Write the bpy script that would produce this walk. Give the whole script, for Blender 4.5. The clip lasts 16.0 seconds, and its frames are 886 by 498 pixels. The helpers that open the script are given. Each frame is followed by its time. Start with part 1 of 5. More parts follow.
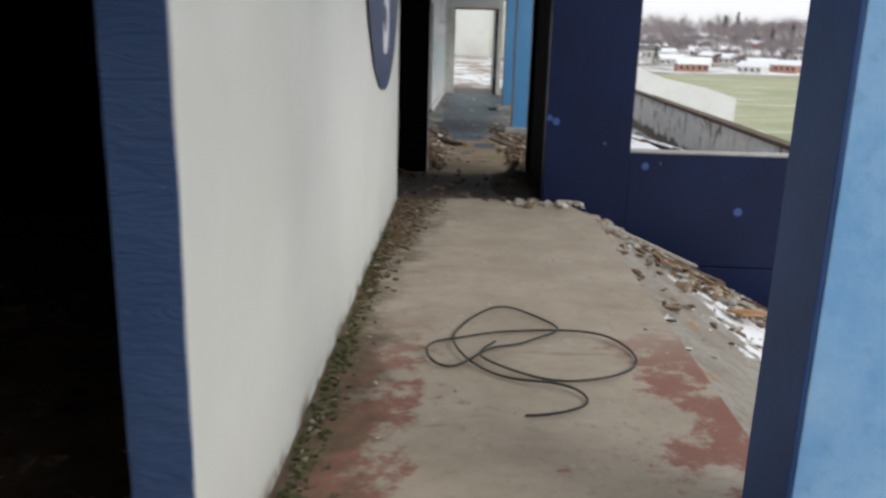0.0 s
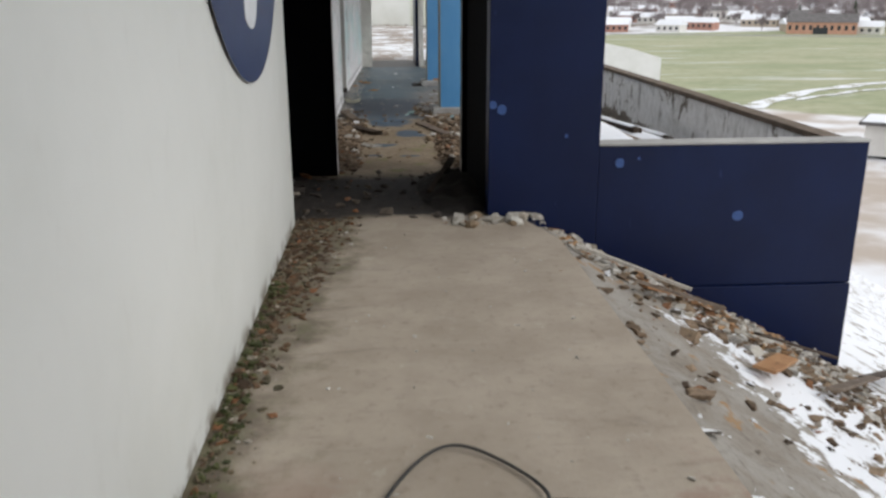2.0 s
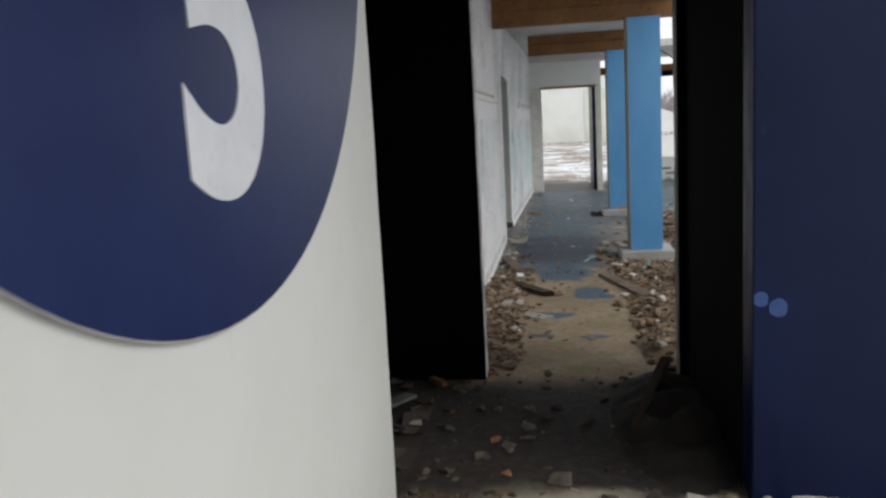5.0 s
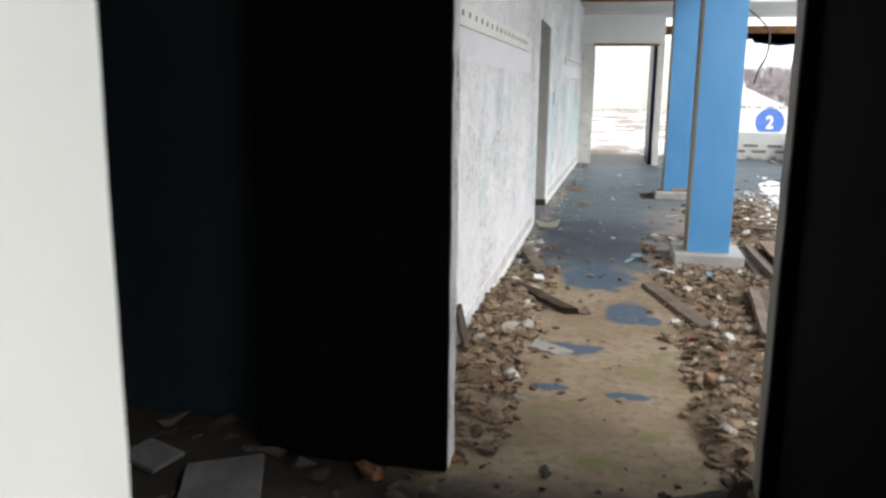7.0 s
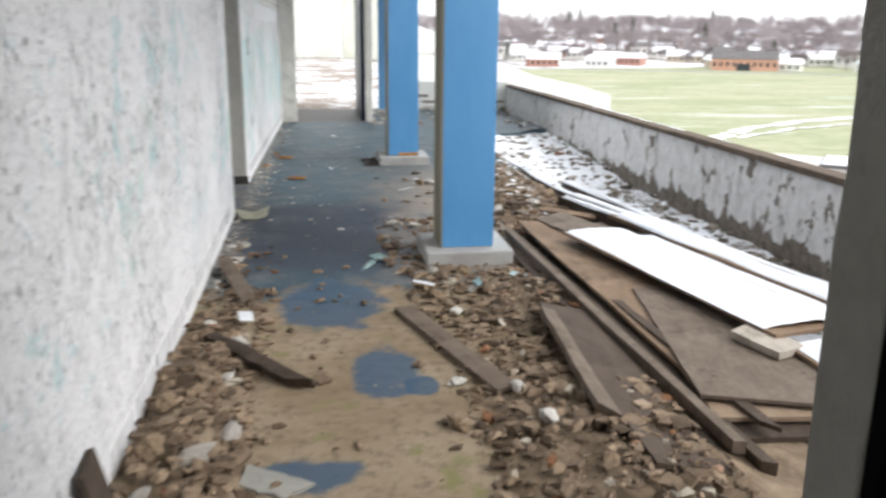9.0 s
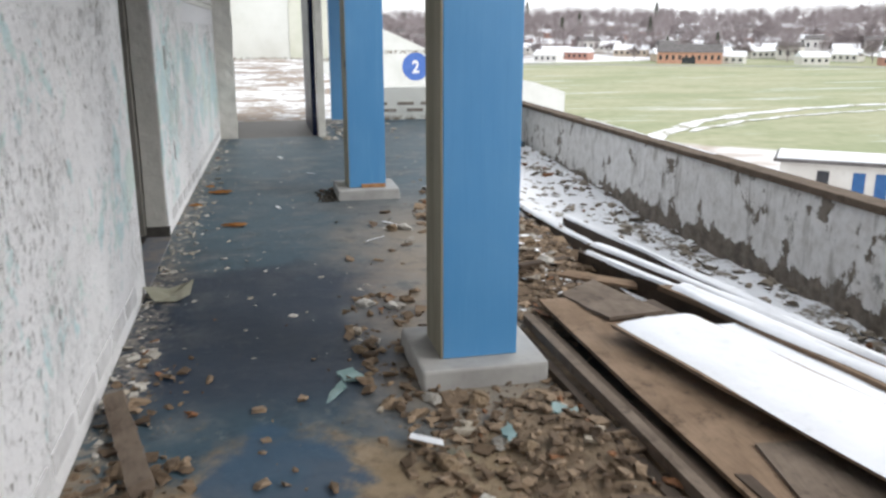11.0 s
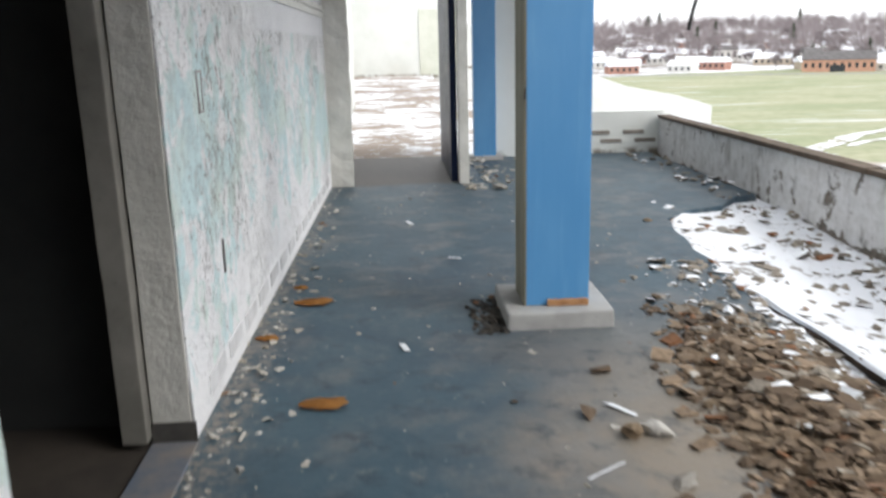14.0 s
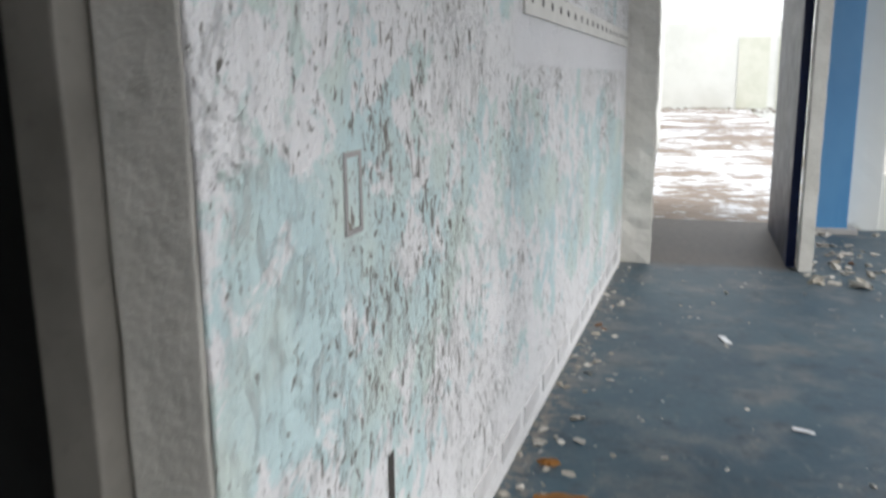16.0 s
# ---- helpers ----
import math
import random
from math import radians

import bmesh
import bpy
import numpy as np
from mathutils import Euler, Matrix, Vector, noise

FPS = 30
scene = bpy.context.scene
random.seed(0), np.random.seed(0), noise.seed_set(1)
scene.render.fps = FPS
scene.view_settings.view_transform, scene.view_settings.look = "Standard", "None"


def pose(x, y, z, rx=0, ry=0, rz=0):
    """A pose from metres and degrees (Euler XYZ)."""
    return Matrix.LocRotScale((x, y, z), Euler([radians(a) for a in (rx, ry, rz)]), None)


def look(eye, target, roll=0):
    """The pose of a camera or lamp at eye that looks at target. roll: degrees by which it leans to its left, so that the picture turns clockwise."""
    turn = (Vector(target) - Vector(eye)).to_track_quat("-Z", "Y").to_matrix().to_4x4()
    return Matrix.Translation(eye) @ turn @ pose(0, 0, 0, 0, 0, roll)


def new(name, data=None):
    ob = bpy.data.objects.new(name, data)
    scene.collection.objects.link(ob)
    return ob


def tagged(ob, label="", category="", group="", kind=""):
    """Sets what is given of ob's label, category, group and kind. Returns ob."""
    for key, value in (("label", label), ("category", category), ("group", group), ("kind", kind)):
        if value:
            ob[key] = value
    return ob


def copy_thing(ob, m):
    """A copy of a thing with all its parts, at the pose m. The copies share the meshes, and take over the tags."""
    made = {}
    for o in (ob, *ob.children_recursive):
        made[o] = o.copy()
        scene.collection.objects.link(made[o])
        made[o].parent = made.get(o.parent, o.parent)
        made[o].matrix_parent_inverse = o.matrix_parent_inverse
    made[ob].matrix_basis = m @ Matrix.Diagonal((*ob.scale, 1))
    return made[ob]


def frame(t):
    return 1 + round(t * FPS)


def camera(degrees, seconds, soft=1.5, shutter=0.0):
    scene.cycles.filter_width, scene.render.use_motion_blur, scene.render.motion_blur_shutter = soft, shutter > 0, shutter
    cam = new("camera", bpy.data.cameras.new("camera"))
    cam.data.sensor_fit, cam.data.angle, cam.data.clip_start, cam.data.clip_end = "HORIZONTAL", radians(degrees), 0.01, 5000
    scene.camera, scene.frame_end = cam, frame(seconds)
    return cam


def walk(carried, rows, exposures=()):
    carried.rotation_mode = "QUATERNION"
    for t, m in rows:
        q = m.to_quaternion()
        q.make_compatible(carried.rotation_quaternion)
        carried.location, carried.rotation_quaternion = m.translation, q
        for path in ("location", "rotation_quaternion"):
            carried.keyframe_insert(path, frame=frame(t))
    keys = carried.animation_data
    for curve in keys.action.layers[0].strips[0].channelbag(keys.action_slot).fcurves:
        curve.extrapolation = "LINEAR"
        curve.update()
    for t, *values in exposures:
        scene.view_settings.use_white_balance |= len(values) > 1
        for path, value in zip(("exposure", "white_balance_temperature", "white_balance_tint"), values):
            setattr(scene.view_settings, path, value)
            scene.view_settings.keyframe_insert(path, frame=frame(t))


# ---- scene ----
cam = camera(57.0, 16.0, soft=2.6, shutter=0.5)
PATH = [
    (0, (0.611, -0.103, 1.631), (0.579, 1.83, 1.12), 1.7),
    (0.5, (0.635, 0.459, 1.598), (0.7, 2.376, 1.032), 0.8),
    (0.8, (0.677, 0.762, 1.596), (0.688, 2.699, 1.099), -0.5),
    (1, (0.68, 0.908, 1.598), (0.694, 2.843, 1.091), 0.4),
    (1.5, (0.671, 1.463, 1.576), (0.718, 3.391, 1.047), 0.3),
    (2, (0.695, 1.975, 1.591), (0.827, 3.884, 1.011), -0.2),
    (2.5, (0.673, 2.394, 1.599), (0.735, 4.316, 1.047), -1.9),
    (3, (0.662, 2.868, 1.641), (0.611, 4.806, 1.148), -0.2),
    (3.2, (0.646, 3.051, 1.635), (0.585, 4.99, 1.146), -0.5),
    (3.5, (0.63, 3.339, 1.627), (0.519, 5.276, 1.141), -2.2),
    (4, (0.683, 3.704, 1.65), (0.513, 5.629, 1.133), -1.5),
    (4.4, (0.687, 4.096, 1.629), (0.485, 6.023, 1.136), -1.4),
    (4.5, (0.698, 4.22, 1.626), (0.478, 6.152, 1.158), -3.1),
    (4.7, (0.71, 4.436, 1.612), (0.441, 6.396, 1.316), -3.6),
    (6.8, (0.798, 6.534, 1.554), (0.429, 8.469, 1.208), 0.1),
    (7, (0.81, 6.728, 1.526), (0.416, 8.648, 1.129), 0.7),
    (7.5, (0.775, 7.327, 1.518), (0.649, 9.288, 1.145), 1.3),
    (8, (0.781, 7.852, 1.484), (0.737, 9.811, 1.085), -1.4),
    (8.5, (0.752, 8.284, 1.49), (0.709, 10.234, 1.048), -0.1),
    (9, (0.685, 8.829, 1.482), (0.986, 10.74, 0.975), 0.6),
    (9.4, (0.702, 9.066, 1.553), (1.078, 10.968, 1.064), 0.2),
    (9.5, (0.736, 9.146, 1.557), (1.122, 11.043, 1.054), -0.6),
    (9.7, (0.707, 9.382, 1.557), (1.067, 11.283, 1.05), -0.4),
    (11.8, (0.804, 11.47, 1.531), (1.284, 13.336, 0.993), 1.0),
    (12, (0.81, 11.711, 1.506), (1.3, 13.554, 0.905), 1.5),
    (12.5, (0.803, 12.347, 1.5), (1.19, 14.238, 0.978), 0.0),
    (13, (0.79, 12.912, 1.477), (1.206, 14.807, 0.99), 0.5),
    (13.2, (0.752, 13.148, 1.498), (1.216, 15.03, 1.007), -0.4),
    (13.5, (0.816, 13.48, 1.523), (1.239, 15.356, 0.986), -1.1),
    (14, (0.824, 14.12, 1.509), (0.939, 16.058, 1.029), -1.4),
    (14.5, (0.763, 14.631, 1.51), (0.863, 16.585, 1.096), -1.9),
    (15, (0.79, 15.102, 1.513), (0.619, 17.053, 1.106), -3.9),
    (15.2, (0.791, 15.281, 1.514), (0.472, 17.211, 1.096), -3.1),
    (15.5, (0.747, 15.646, 1.512), (0.282, 17.536, 1.051), -2.2),
    (16, (0.719, 16.102, 1.586), (0.139, 17.973, 1.182), -0.6),
]
walk(cam, [(t, look(eye, target, roll)) for t, eye, target, roll in PATH],
     exposures=[(0.0, -0.2), (1.0, -0.25), (3.5, -0.2), (4.7, -0.2), (6.8, 0.6), (8.0, 0.88), (9.0, 0.62), (9.7, 0.5), (12.0, 0.15), (13.0, 0.3), (14.0, 0.4), (16.0, 0.35)])

# ---- sky and sun: an overcast winter day ----
world = bpy.data.worlds.new("overcast_sky")
scene.world = world
world.use_nodes = True
wn = world.node_tree
wn.nodes.clear()
sky = wn.nodes.new("ShaderNodeTexSky")
sky.sky_type = "NISHITA"
sky.sun_disc = False
sky.sun_elevation = radians(38)
sky.sun_rotation = radians(120)
sky.air_density = 1.0
sky.dust_density = 4.0
grey = wn.nodes.new("ShaderNodeHueSaturation")
grey.inputs["Saturation"].default_value = 0.12
back = wn.nodes.new("ShaderNodeBackground")
back.inputs["Strength"].default_value = 0.15
wout = wn.nodes.new("ShaderNodeOutputWorld")
wn.links.new(sky.outputs[0], grey.inputs["Color"])
cloud = wn.nodes.new("ShaderNodeMix")
cloud.data_type = "RGBA"
cloud.inputs[0].default_value = 0.8
cloud.inputs[7].default_value = (9.0, 9.15, 9.4, 1.0)
wn.links.new(grey.outputs[0], cloud.inputs[6])
wn.links.new(cloud.outputs[2], back.inputs["Color"])
wn.links.new(back.outputs[0], wout.inputs["Surface"])
sun_data = bpy.data.lights.new("sun", "SUN")
sun_data.energy = 1.1
sun_data.angle = radians(25)
sun_data.color = (1.0, 0.97, 0.93)
sun = new("sun", sun_data)
sun.matrix_world = look((0, 0, 0), (-math.sin(radians(120)) * 0.79, -math.cos(radians(120)) * 0.79, -0.62))


# ---- material helpers ----
class Mat:
    """A node material with a Principled shader; colours vary by world or object position."""

    def __init__(self, name, rough=0.8, metal=0.0, local=False):
        self.m = bpy.data.materials.new(name)
        self.m.use_nodes = True
        self.nt = self.m.node_tree
        self.b = self.nt.nodes["Principled BSDF"]
        self.b.inputs["Roughness"].default_value = rough
        self.b.inputs["Metallic"].default_value = metal
        if local:
            self.pos = self.nt.nodes.new("ShaderNodeTexCoord").outputs["Object"]
        else:
            self.pos = self.nt.nodes.new("ShaderNodeNewGeometry").outputs["Position"]

    def put(self, socket, value):
        if isinstance(value, (int, float)):
            socket.default_value = value
        elif isinstance(value, tuple):
            socket.default_value = (*value, 1.0) if len(socket.default_value) == 4 and len(value) == 3 else value
        else:
            self.nt.links.new(value, socket)

    def scaled(self, sx, sy, sz):
        n = self.nt.nodes.new("ShaderNodeMapping")
        self.put(n.inputs["Vector"], self.pos)
        n.inputs["Scale"].default_value = (sx, sy, sz)
        return n.outputs[0]

    def cloud(self, scale, detail=4.0, rough=0.6, vec=None, warp=0.0):
        n = self.nt.nodes.new("ShaderNodeTexNoise")
        self.put(n.inputs["Vector"], vec or self.pos)
        n.inputs["Scale"].default_value = scale
        n.inputs["Detail"].default_value = detail
        n.inputs["Roughness"].default_value = rough
        n.inputs["Distortion"].default_value = warp
        return n.outputs["Fac"]

    def cells(self, scale, vec=None):
        n = self.nt.nodes.new("ShaderNodeTexVoronoi")
        self.put(n.inputs["Vector"], vec or self.pos)
        n.inputs["Scale"].default_value = scale
        return n.outputs["Distance"]

    def step(self, fac, lo, hi, a=0.0, b=1.0):
        n = self.nt.nodes.new("ShaderNodeMapRange")
        n.interpolation_type = "SMOOTHSTEP"
        self.put(n.inputs[0], fac)
        for k, v in enumerate((lo, hi, a, b)):
            n.inputs[k + 1].default_value = v
        return n.outputs[0]

    def mix(self, fac, a, b):
        n = self.nt.nodes.new("ShaderNodeMix")
        n.data_type = "RGBA"
        self.put(n.inputs[0], fac)
        self.put(n.inputs[6], a)
        self.put(n.inputs[7], b)
        return n.outputs[2]

    def calc(self, op, a, b=0.0):
        n = self.nt.nodes.new("ShaderNodeMath")
        n.operation = op
        self.put(n.inputs[0], a)
        self.put(n.inputs[1], b)
        return n.outputs[0]

    def axes(self):
        n = self.nt.nodes.new("ShaderNodeSeparateXYZ")
        self.put(n.inputs[0], self.pos)
        return n.outputs

    def island(self):
        return self.nt.nodes.new("ShaderNodeNewGeometry").outputs["Random Per Island"]

    def chance(self):
        return self.nt.nodes.new("ShaderNodeObjectInfo").outputs["Random"]

    def spot(self, x, y, rx, ry, ragged=0.35, scale=3.0):
        """1 inside a ragged oval of the floor, 0 outside."""
        ax = self.axes()
        dx = self.calc("DIVIDE", self.calc("SUBTRACT", ax[0], x), rx)
        dy = self.calc("DIVIDE", self.calc("SUBTRACT", ax[1], y), ry)
        d = self.calc("ADD", self.calc("MULTIPLY", dx, dx), self.calc("MULTIPLY", dy, dy))
        d = self.calc("ADD", d, self.calc("MULTIPLY", self.calc("SUBTRACT", self.cloud(scale, 5), 0.5), ragged * 6))
        return self.step(d, 1.25, 0.6)

    def done(self, colour, bump=None, strength=0.3, depth=0.01, rough=None):
        self.put(self.b.inputs["Base Color"], colour)
        if rough is not None:
            self.put(self.b.inputs["Roughness"], rough)
        if bump is not None:
            n = self.nt.nodes.new("ShaderNodeBump")
            n.inputs["Strength"].default_value = strength
            n.inputs["Distance"].default_value = depth
            self.put(n.inputs["Height"], bump)
            self.put(self.b.inputs["Normal"], n.outputs[0])
        return self.m


def simple(name, a, b, scale, rough=0.8, bump=0.3, depth=0.008, local=False, metal=0.0, fine=6.0):
    k = Mat(name, rough, metal, local)
    f = k.cloud(scale, 6)
    g = k.cloud(scale * fine, 4)
    c = k.mix(k.step(f, 0.3, 0.7), a, b)
    c = k.mix(k.step(g, 0.55, 0.8, 0, 0.35), c, tuple(v * 0.55 for v in a))
    return k.done(c, k.calc("ADD", f, k.calc("MULTIPLY", g, 0.5)), bump, depth)


# ---- materials ----
def make_white_paint():
    k = Mat("white_wall_paint", 0.55)
    f = k.cloud(0.6, 5, 0.6)
    g = k.cloud(9, 5, 0.6, k.scaled(1, 1, 0.35))
    c = k.mix(k.step(f, 0.35, 0.7), (0.70, 0.715, 0.69), (0.62, 0.635, 0.60))
    c = k.mix(k.step(g, 0.6, 0.8, 0, 0.22), c, (0.5, 0.5, 0.46))
    ax = k.axes()
    dirt = k.calc("MULTIPLY", k.calc("MULTIPLY", k.step(ax[2], 0.12, 0.0), k.step(ax[2], -0.25, -0.2)), k.step(k.cloud(5, 5), 0.42, 0.6))
    c = k.mix(dirt, c, (0.16, 0.13, 0.09))
    return k.done(c, k.calc("ADD", k.cloud(3, 3), k.calc("MULTIPLY", k.cloud(60, 3), 0.15)), 0.25, 0.012)


def make_peeling():
    """White over pale aqua, with small dark flakes torn off on a slant and a whitewashed foot."""
    k = Mat("peeling_wall_paint", 0.7)
    ax = k.axes()
    slant = k.nt.nodes.new("ShaderNodeMapping")
    k.put(slant.inputs["Vector"], k.pos)
    slant.inputs["Rotation"].default_value = (radians(-32), 0, 0)
    slant.inputs["Scale"].default_value = (1, 1.9, 0.85)
    big = k.cloud(0.9, 6, 0.62, k.scaled(1, 0.8, 1.2), 0.5)
    mid = k.cloud(5.5, 7, 0.72, None, 0.5)
    aqua = k.mix(k.step(k.cloud(2.2, 3), 0.4, 0.65), (0.56, 0.715, 0.735), (0.63, 0.725, 0.685))
    white = k.mix(k.cloud(2.5, 5), (0.86, 0.86, 0.875), (0.74, 0.74, 0.75))
    band = k.calc("MULTIPLY", k.step(ax[2], 0.25, 0.75), k.step(ax[2], 1.75, 1.25))
    bias = k.calc("ADD", k.calc("MULTIPLY", band, 0.06), k.step(ax[1], 15.0, 17.5, -0.085, -0.03))
    paint = k.calc("ADD", k.calc("ADD", k.calc("MULTIPLY", big, 0.5), k.calc("MULTIPLY", mid, 0.5)), bias)
    c = k.mix(k.step(paint, 0.495, 0.535), white, aqua)
    # torn flakes, in drifts
    drift = k.cloud(1.3, 5, 0.65, k.scaled(1, 1, 0.6))
    flake = k.cloud(24, 4, 0.6, slant.outputs[0], 0.6)
    tiny = k.cloud(55, 3, 0.6, slant.outputs[0], 0.4)
    high = k.step(ax[2], 0.9, 2.1, 0.0, 0.03)
    drifted = k.calc("ADD", k.step(drift, 0.35, 0.65, -0.035, 0.05), high)
    chips = k.step(k.calc("ADD", flake, drifted), 0.622, 0.652)
    chips = k.calc("MAXIMUM", chips, k.step(k.calc("ADD", tiny, drifted), 0.64, 0.67, 0, 0.7))
    # Grey worn paint, which also carries the shade of peel edges in colour.
    worn = k.step(k.cloud(11, 7, 0.75, slant.outputs[0], 1.0), 0.50, 0.62, 0, 0.5)
    worn = k.calc("MULTIPLY", worn, k.step(k.cloud(1.7, 5), 0.40, 0.60))
    c = k.mix(worn, c, (0.50, 0.51, 0.50))
    # a clean strip where a fitting was taken off
    strip = k.calc("MULTIPLY", k.step(ax[2], 1.63, 1.66), k.step(ax[2], 1.86, 1.83))
    strip = k.calc("MULTIPLY", strip, k.step(k.calc("ABSOLUTE", k.calc("SUBTRACT", ax[1], 17.0)), 2.15, 2.3))
    foot = k.step(k.calc("ADD", ax[2], k.calc("MULTIPLY", k.cloud(6, 5), 0.08)), 0.25, 0.20)
    clean = k.calc("SUBTRACT", 1.0, k.calc("MAXIMUM", strip, k.calc("MULTIPLY", foot, 0.85)))
    chips = k.calc("MULTIPLY", chips, clean)
    c = k.mix(strip, c, (0.79, 0.79, 0.81))
    c = k.mix(foot, c, (0.80, 0.80, 0.81))
    c = k.mix(chips, c, k.mix(k.cloud(14, 3), (0.13, 0.125, 0.115), (0.33, 0.32, 0.30)))
    h = k.calc("ADD", k.calc("MULTIPLY", mid, 0.5), k.calc("MULTIPLY", k.calc("ADD", flake, tiny), 0.45))
    h = k.calc("SUBTRACT", h, k.calc("ADD", k.calc("MULTIPLY", chips, 0.5), k.calc("MULTIPLY", worn, 0.3)))
    return k.done(c, h, 0.85, 0.028)


def make_navy():
    k = Mat("navy_gloss_paint", 0.38)
    k.b.inputs["Specular IOR Level"].default_value = 0.22
    f = k.cloud(1.3, 5)
    g = k.cloud(14, 5, 0.6, k.scaled(1, 1, 0.3))
    c = k.mix(k.step(f, 0.35, 0.7), (0.0024, 0.0075, 0.038), (0.0038, 0.0110, 0.051))
    c = k.mix(k.step(g, 0.68, 0.75, 0, 0.5), c, (0.03, 0.05, 0.14))
    scuff = k.step(k.cloud(3.7, 8, 0.8), 0.72, 0.74)
    c = k.mix(scuff, c, (0.03, 0.06, 0.17))
    return k.done(c, k.calc("ADD", f, k.calc("MULTIPLY", k.cloud(40, 3), 0.2)), 0.2, 0.01, k.step(g, 0.3, 0.7, 0.32, 0.5))


def make_slate_blue():
    k = Mat("blue_painted_edge", 0.5)
    f = k.cloud(12, 5, 0.6, k.scaled(0.6, 1, 2.2), 1.0)
    c = k.mix(k.step(k.cloud(2, 4), 0.3, 0.7), (0.055, 0.105, 0.25), (0.075, 0.135, 0.29))
    c = k.mix(k.step(k.cloud(18, 6), 0.70, 0.72), c, (0.5, 0.45, 0.36))
    return k.done(c, f, 0.6, 0.02)


def make_sky_blue():
    k = Mat("sky_blue_paint", 0.42)
    f = k.cloud(1.6, 5, 0.6, k.scaled(1, 1, 0.5))
    c = k.mix(k.step(f, 0.3, 0.75), (0.075, 0.265, 0.53), (0.115, 0.32, 0.58))
    streak = k.cloud(22, 4, 0.6, k.scaled(1, 1, 0.06))
    c = k.mix(k.step(streak, 0.55, 0.75, 0, 0.25), c, (0.16, 0.38, 0.62))
    chip = k.step(k.cloud(8, 9, 0.8), 0.71, 0.725)
    c = k.mix(chip, c, (0.05, 0.06, 0.08))
    return k.done(c, k.calc("ADD", streak, k.calc("MULTIPLY", chip, -0.6)), 0.25, 0.006)


def make_column_side():
    k = Mat("weathered_beige_side", 0.75)
    f = k.cloud(7, 6, 0.65, k.scaled(1, 1, 0.12))
    c = k.mix(k.step(f, 0.3, 0.7), (0.17, 0.155, 0.115), (0.27, 0.25, 0.19))
    c = k.mix(k.step(k.cloud(6, 6, 0.7), 0.63, 0.68), c, (0.04, 0.035, 0.025))
    return k.done(c, f, 0.4, 0.01)


def make_floor():
    """Bare dusty concrete by the stand, then mud, then worn blue floor paint."""
    k = Mat("worn_floor", 0.75)
    ax = k.axes()
    f = k.cloud(1.7, 7, 0.65)
    g = k.cloud(16, 6, 0.7)
    fine = k.cloud(90, 3)
    bare = k.mix(k.step(f, 0.3, 0.7), (0.32, 0.268, 0.212), (0.42, 0.362, 0.295))
    scuff = k.cloud(2.2, 6, 0.7, k.scaled(0.5, 3.2, 1), 0.8)
    bare = k.mix(k.step(scuff, 0.56, 0.70, 0, 0.45), bare, (0.17, 0.14, 0.115))
    bare = k.mix(k.step(k.cloud(4.5, 7, 0.7), 0.60, 0.66, 0, 0.35), bare, (0.48, 0.44, 0.38))
    bare = k.mix(k.step(g, 0.52, 0.75, 0, 0.5), bare, (0.17, 0.135, 0.10))
    off = k.calc("ABSOLUTE", k.calc("SUBTRACT", ax[0], 1.0))
    red = k.calc("MULTIPLY", k.step(k.calc("ADD", k.cloud(2.6, 6, 0.7), k.step(off, 0.25, 0.8, -0.10, 0.10)), 0.50, 0.60), k.step(ax[1], 4.8, 3.6))
    bare = k.mix(k.calc("MULTIPLY", red, 0.8), bare, (0.21, 0.062, 0.045))
    side = k.calc("ADD", ax[0], k.calc("MULTIPLY", k.calc("SUBTRACT", k.cloud(3, 6), 0.5), 0.9))
    moss = k.step(k.calc("SUBTRACT", side, k.step(ax[1], 5.0, 8.0, 0.0, 0.24)), 0.38, 0.08)
    bare = k.mix(k.calc("MULTIPLY", moss, 0.8), bare, k.mix(k.step(k.cloud(9, 5), 0.4, 0.6), (0.075, 0.055, 0.035), (0.10, 0.095, 0.045)))
    mud = k.mix(k.step(f, 0.3, 0.68), (0.185, 0.132, 0.075), (0.285, 0.226, 0.155))
    mud = k.mix(k.step(g, 0.45, 0.72), mud, (0.13, 0.09, 0.055))
    mud = k.mix(k.step(k.cloud(3.2, 6), 0.56, 0.66), mud, (0.17, 0.155, 0.06))
    paint = k.mix(k.step(k.cloud(0.9, 5), 0.3, 0.7), (0.026, 0.058, 0.085), (0.046, 0.088, 0.115))
    dark = k.step(k.cloud(1.3, 6, 0.7), 0.25, 0.42)
    dark = k.calc("MULTIPLY", dark, k.calc("MULTIPLY", k.step(k.calc("ADD", ax[1], k.calc("MULTIPLY", k.cloud(2.0, 5), 0.8)), 16.7, 16.3), k.step(ax[1], 13.7, 14.3)))
    paint = k.mix(k.calc("MULTIPLY", dark, 0.9), paint, (0.010, 0.020, 0.042))
    dusty = k.calc("ADD", ax[0], k.calc("MULTIPLY", k.calc("SUBTRACT", k.cloud(1.4, 7, 0.7), 0.5), 1.6))
    dust = k.step(dusty, 0.95, 1.75)
    dust = k.calc("MULTIPLY", dust, k.step(ax[1], 19.2, 16.8))
    paint = k.mix(k.calc("MULTIPLY", dust, 0.85), paint, (0.25, 0.205, 0.155))
    far_dust = k.step(k.cloud(2.1, 7, 0.7), 0.46, 0.68, 0, 0.65)
    paint = k.mix(far_dust, paint, (0.16, 0.16, 0.155))
    paint = k.mix(k.step(k.cloud(5.5, 8, 0.72), 0.50, 0.66, 0, 0.6), paint, (0.016, 0.030, 0.045))
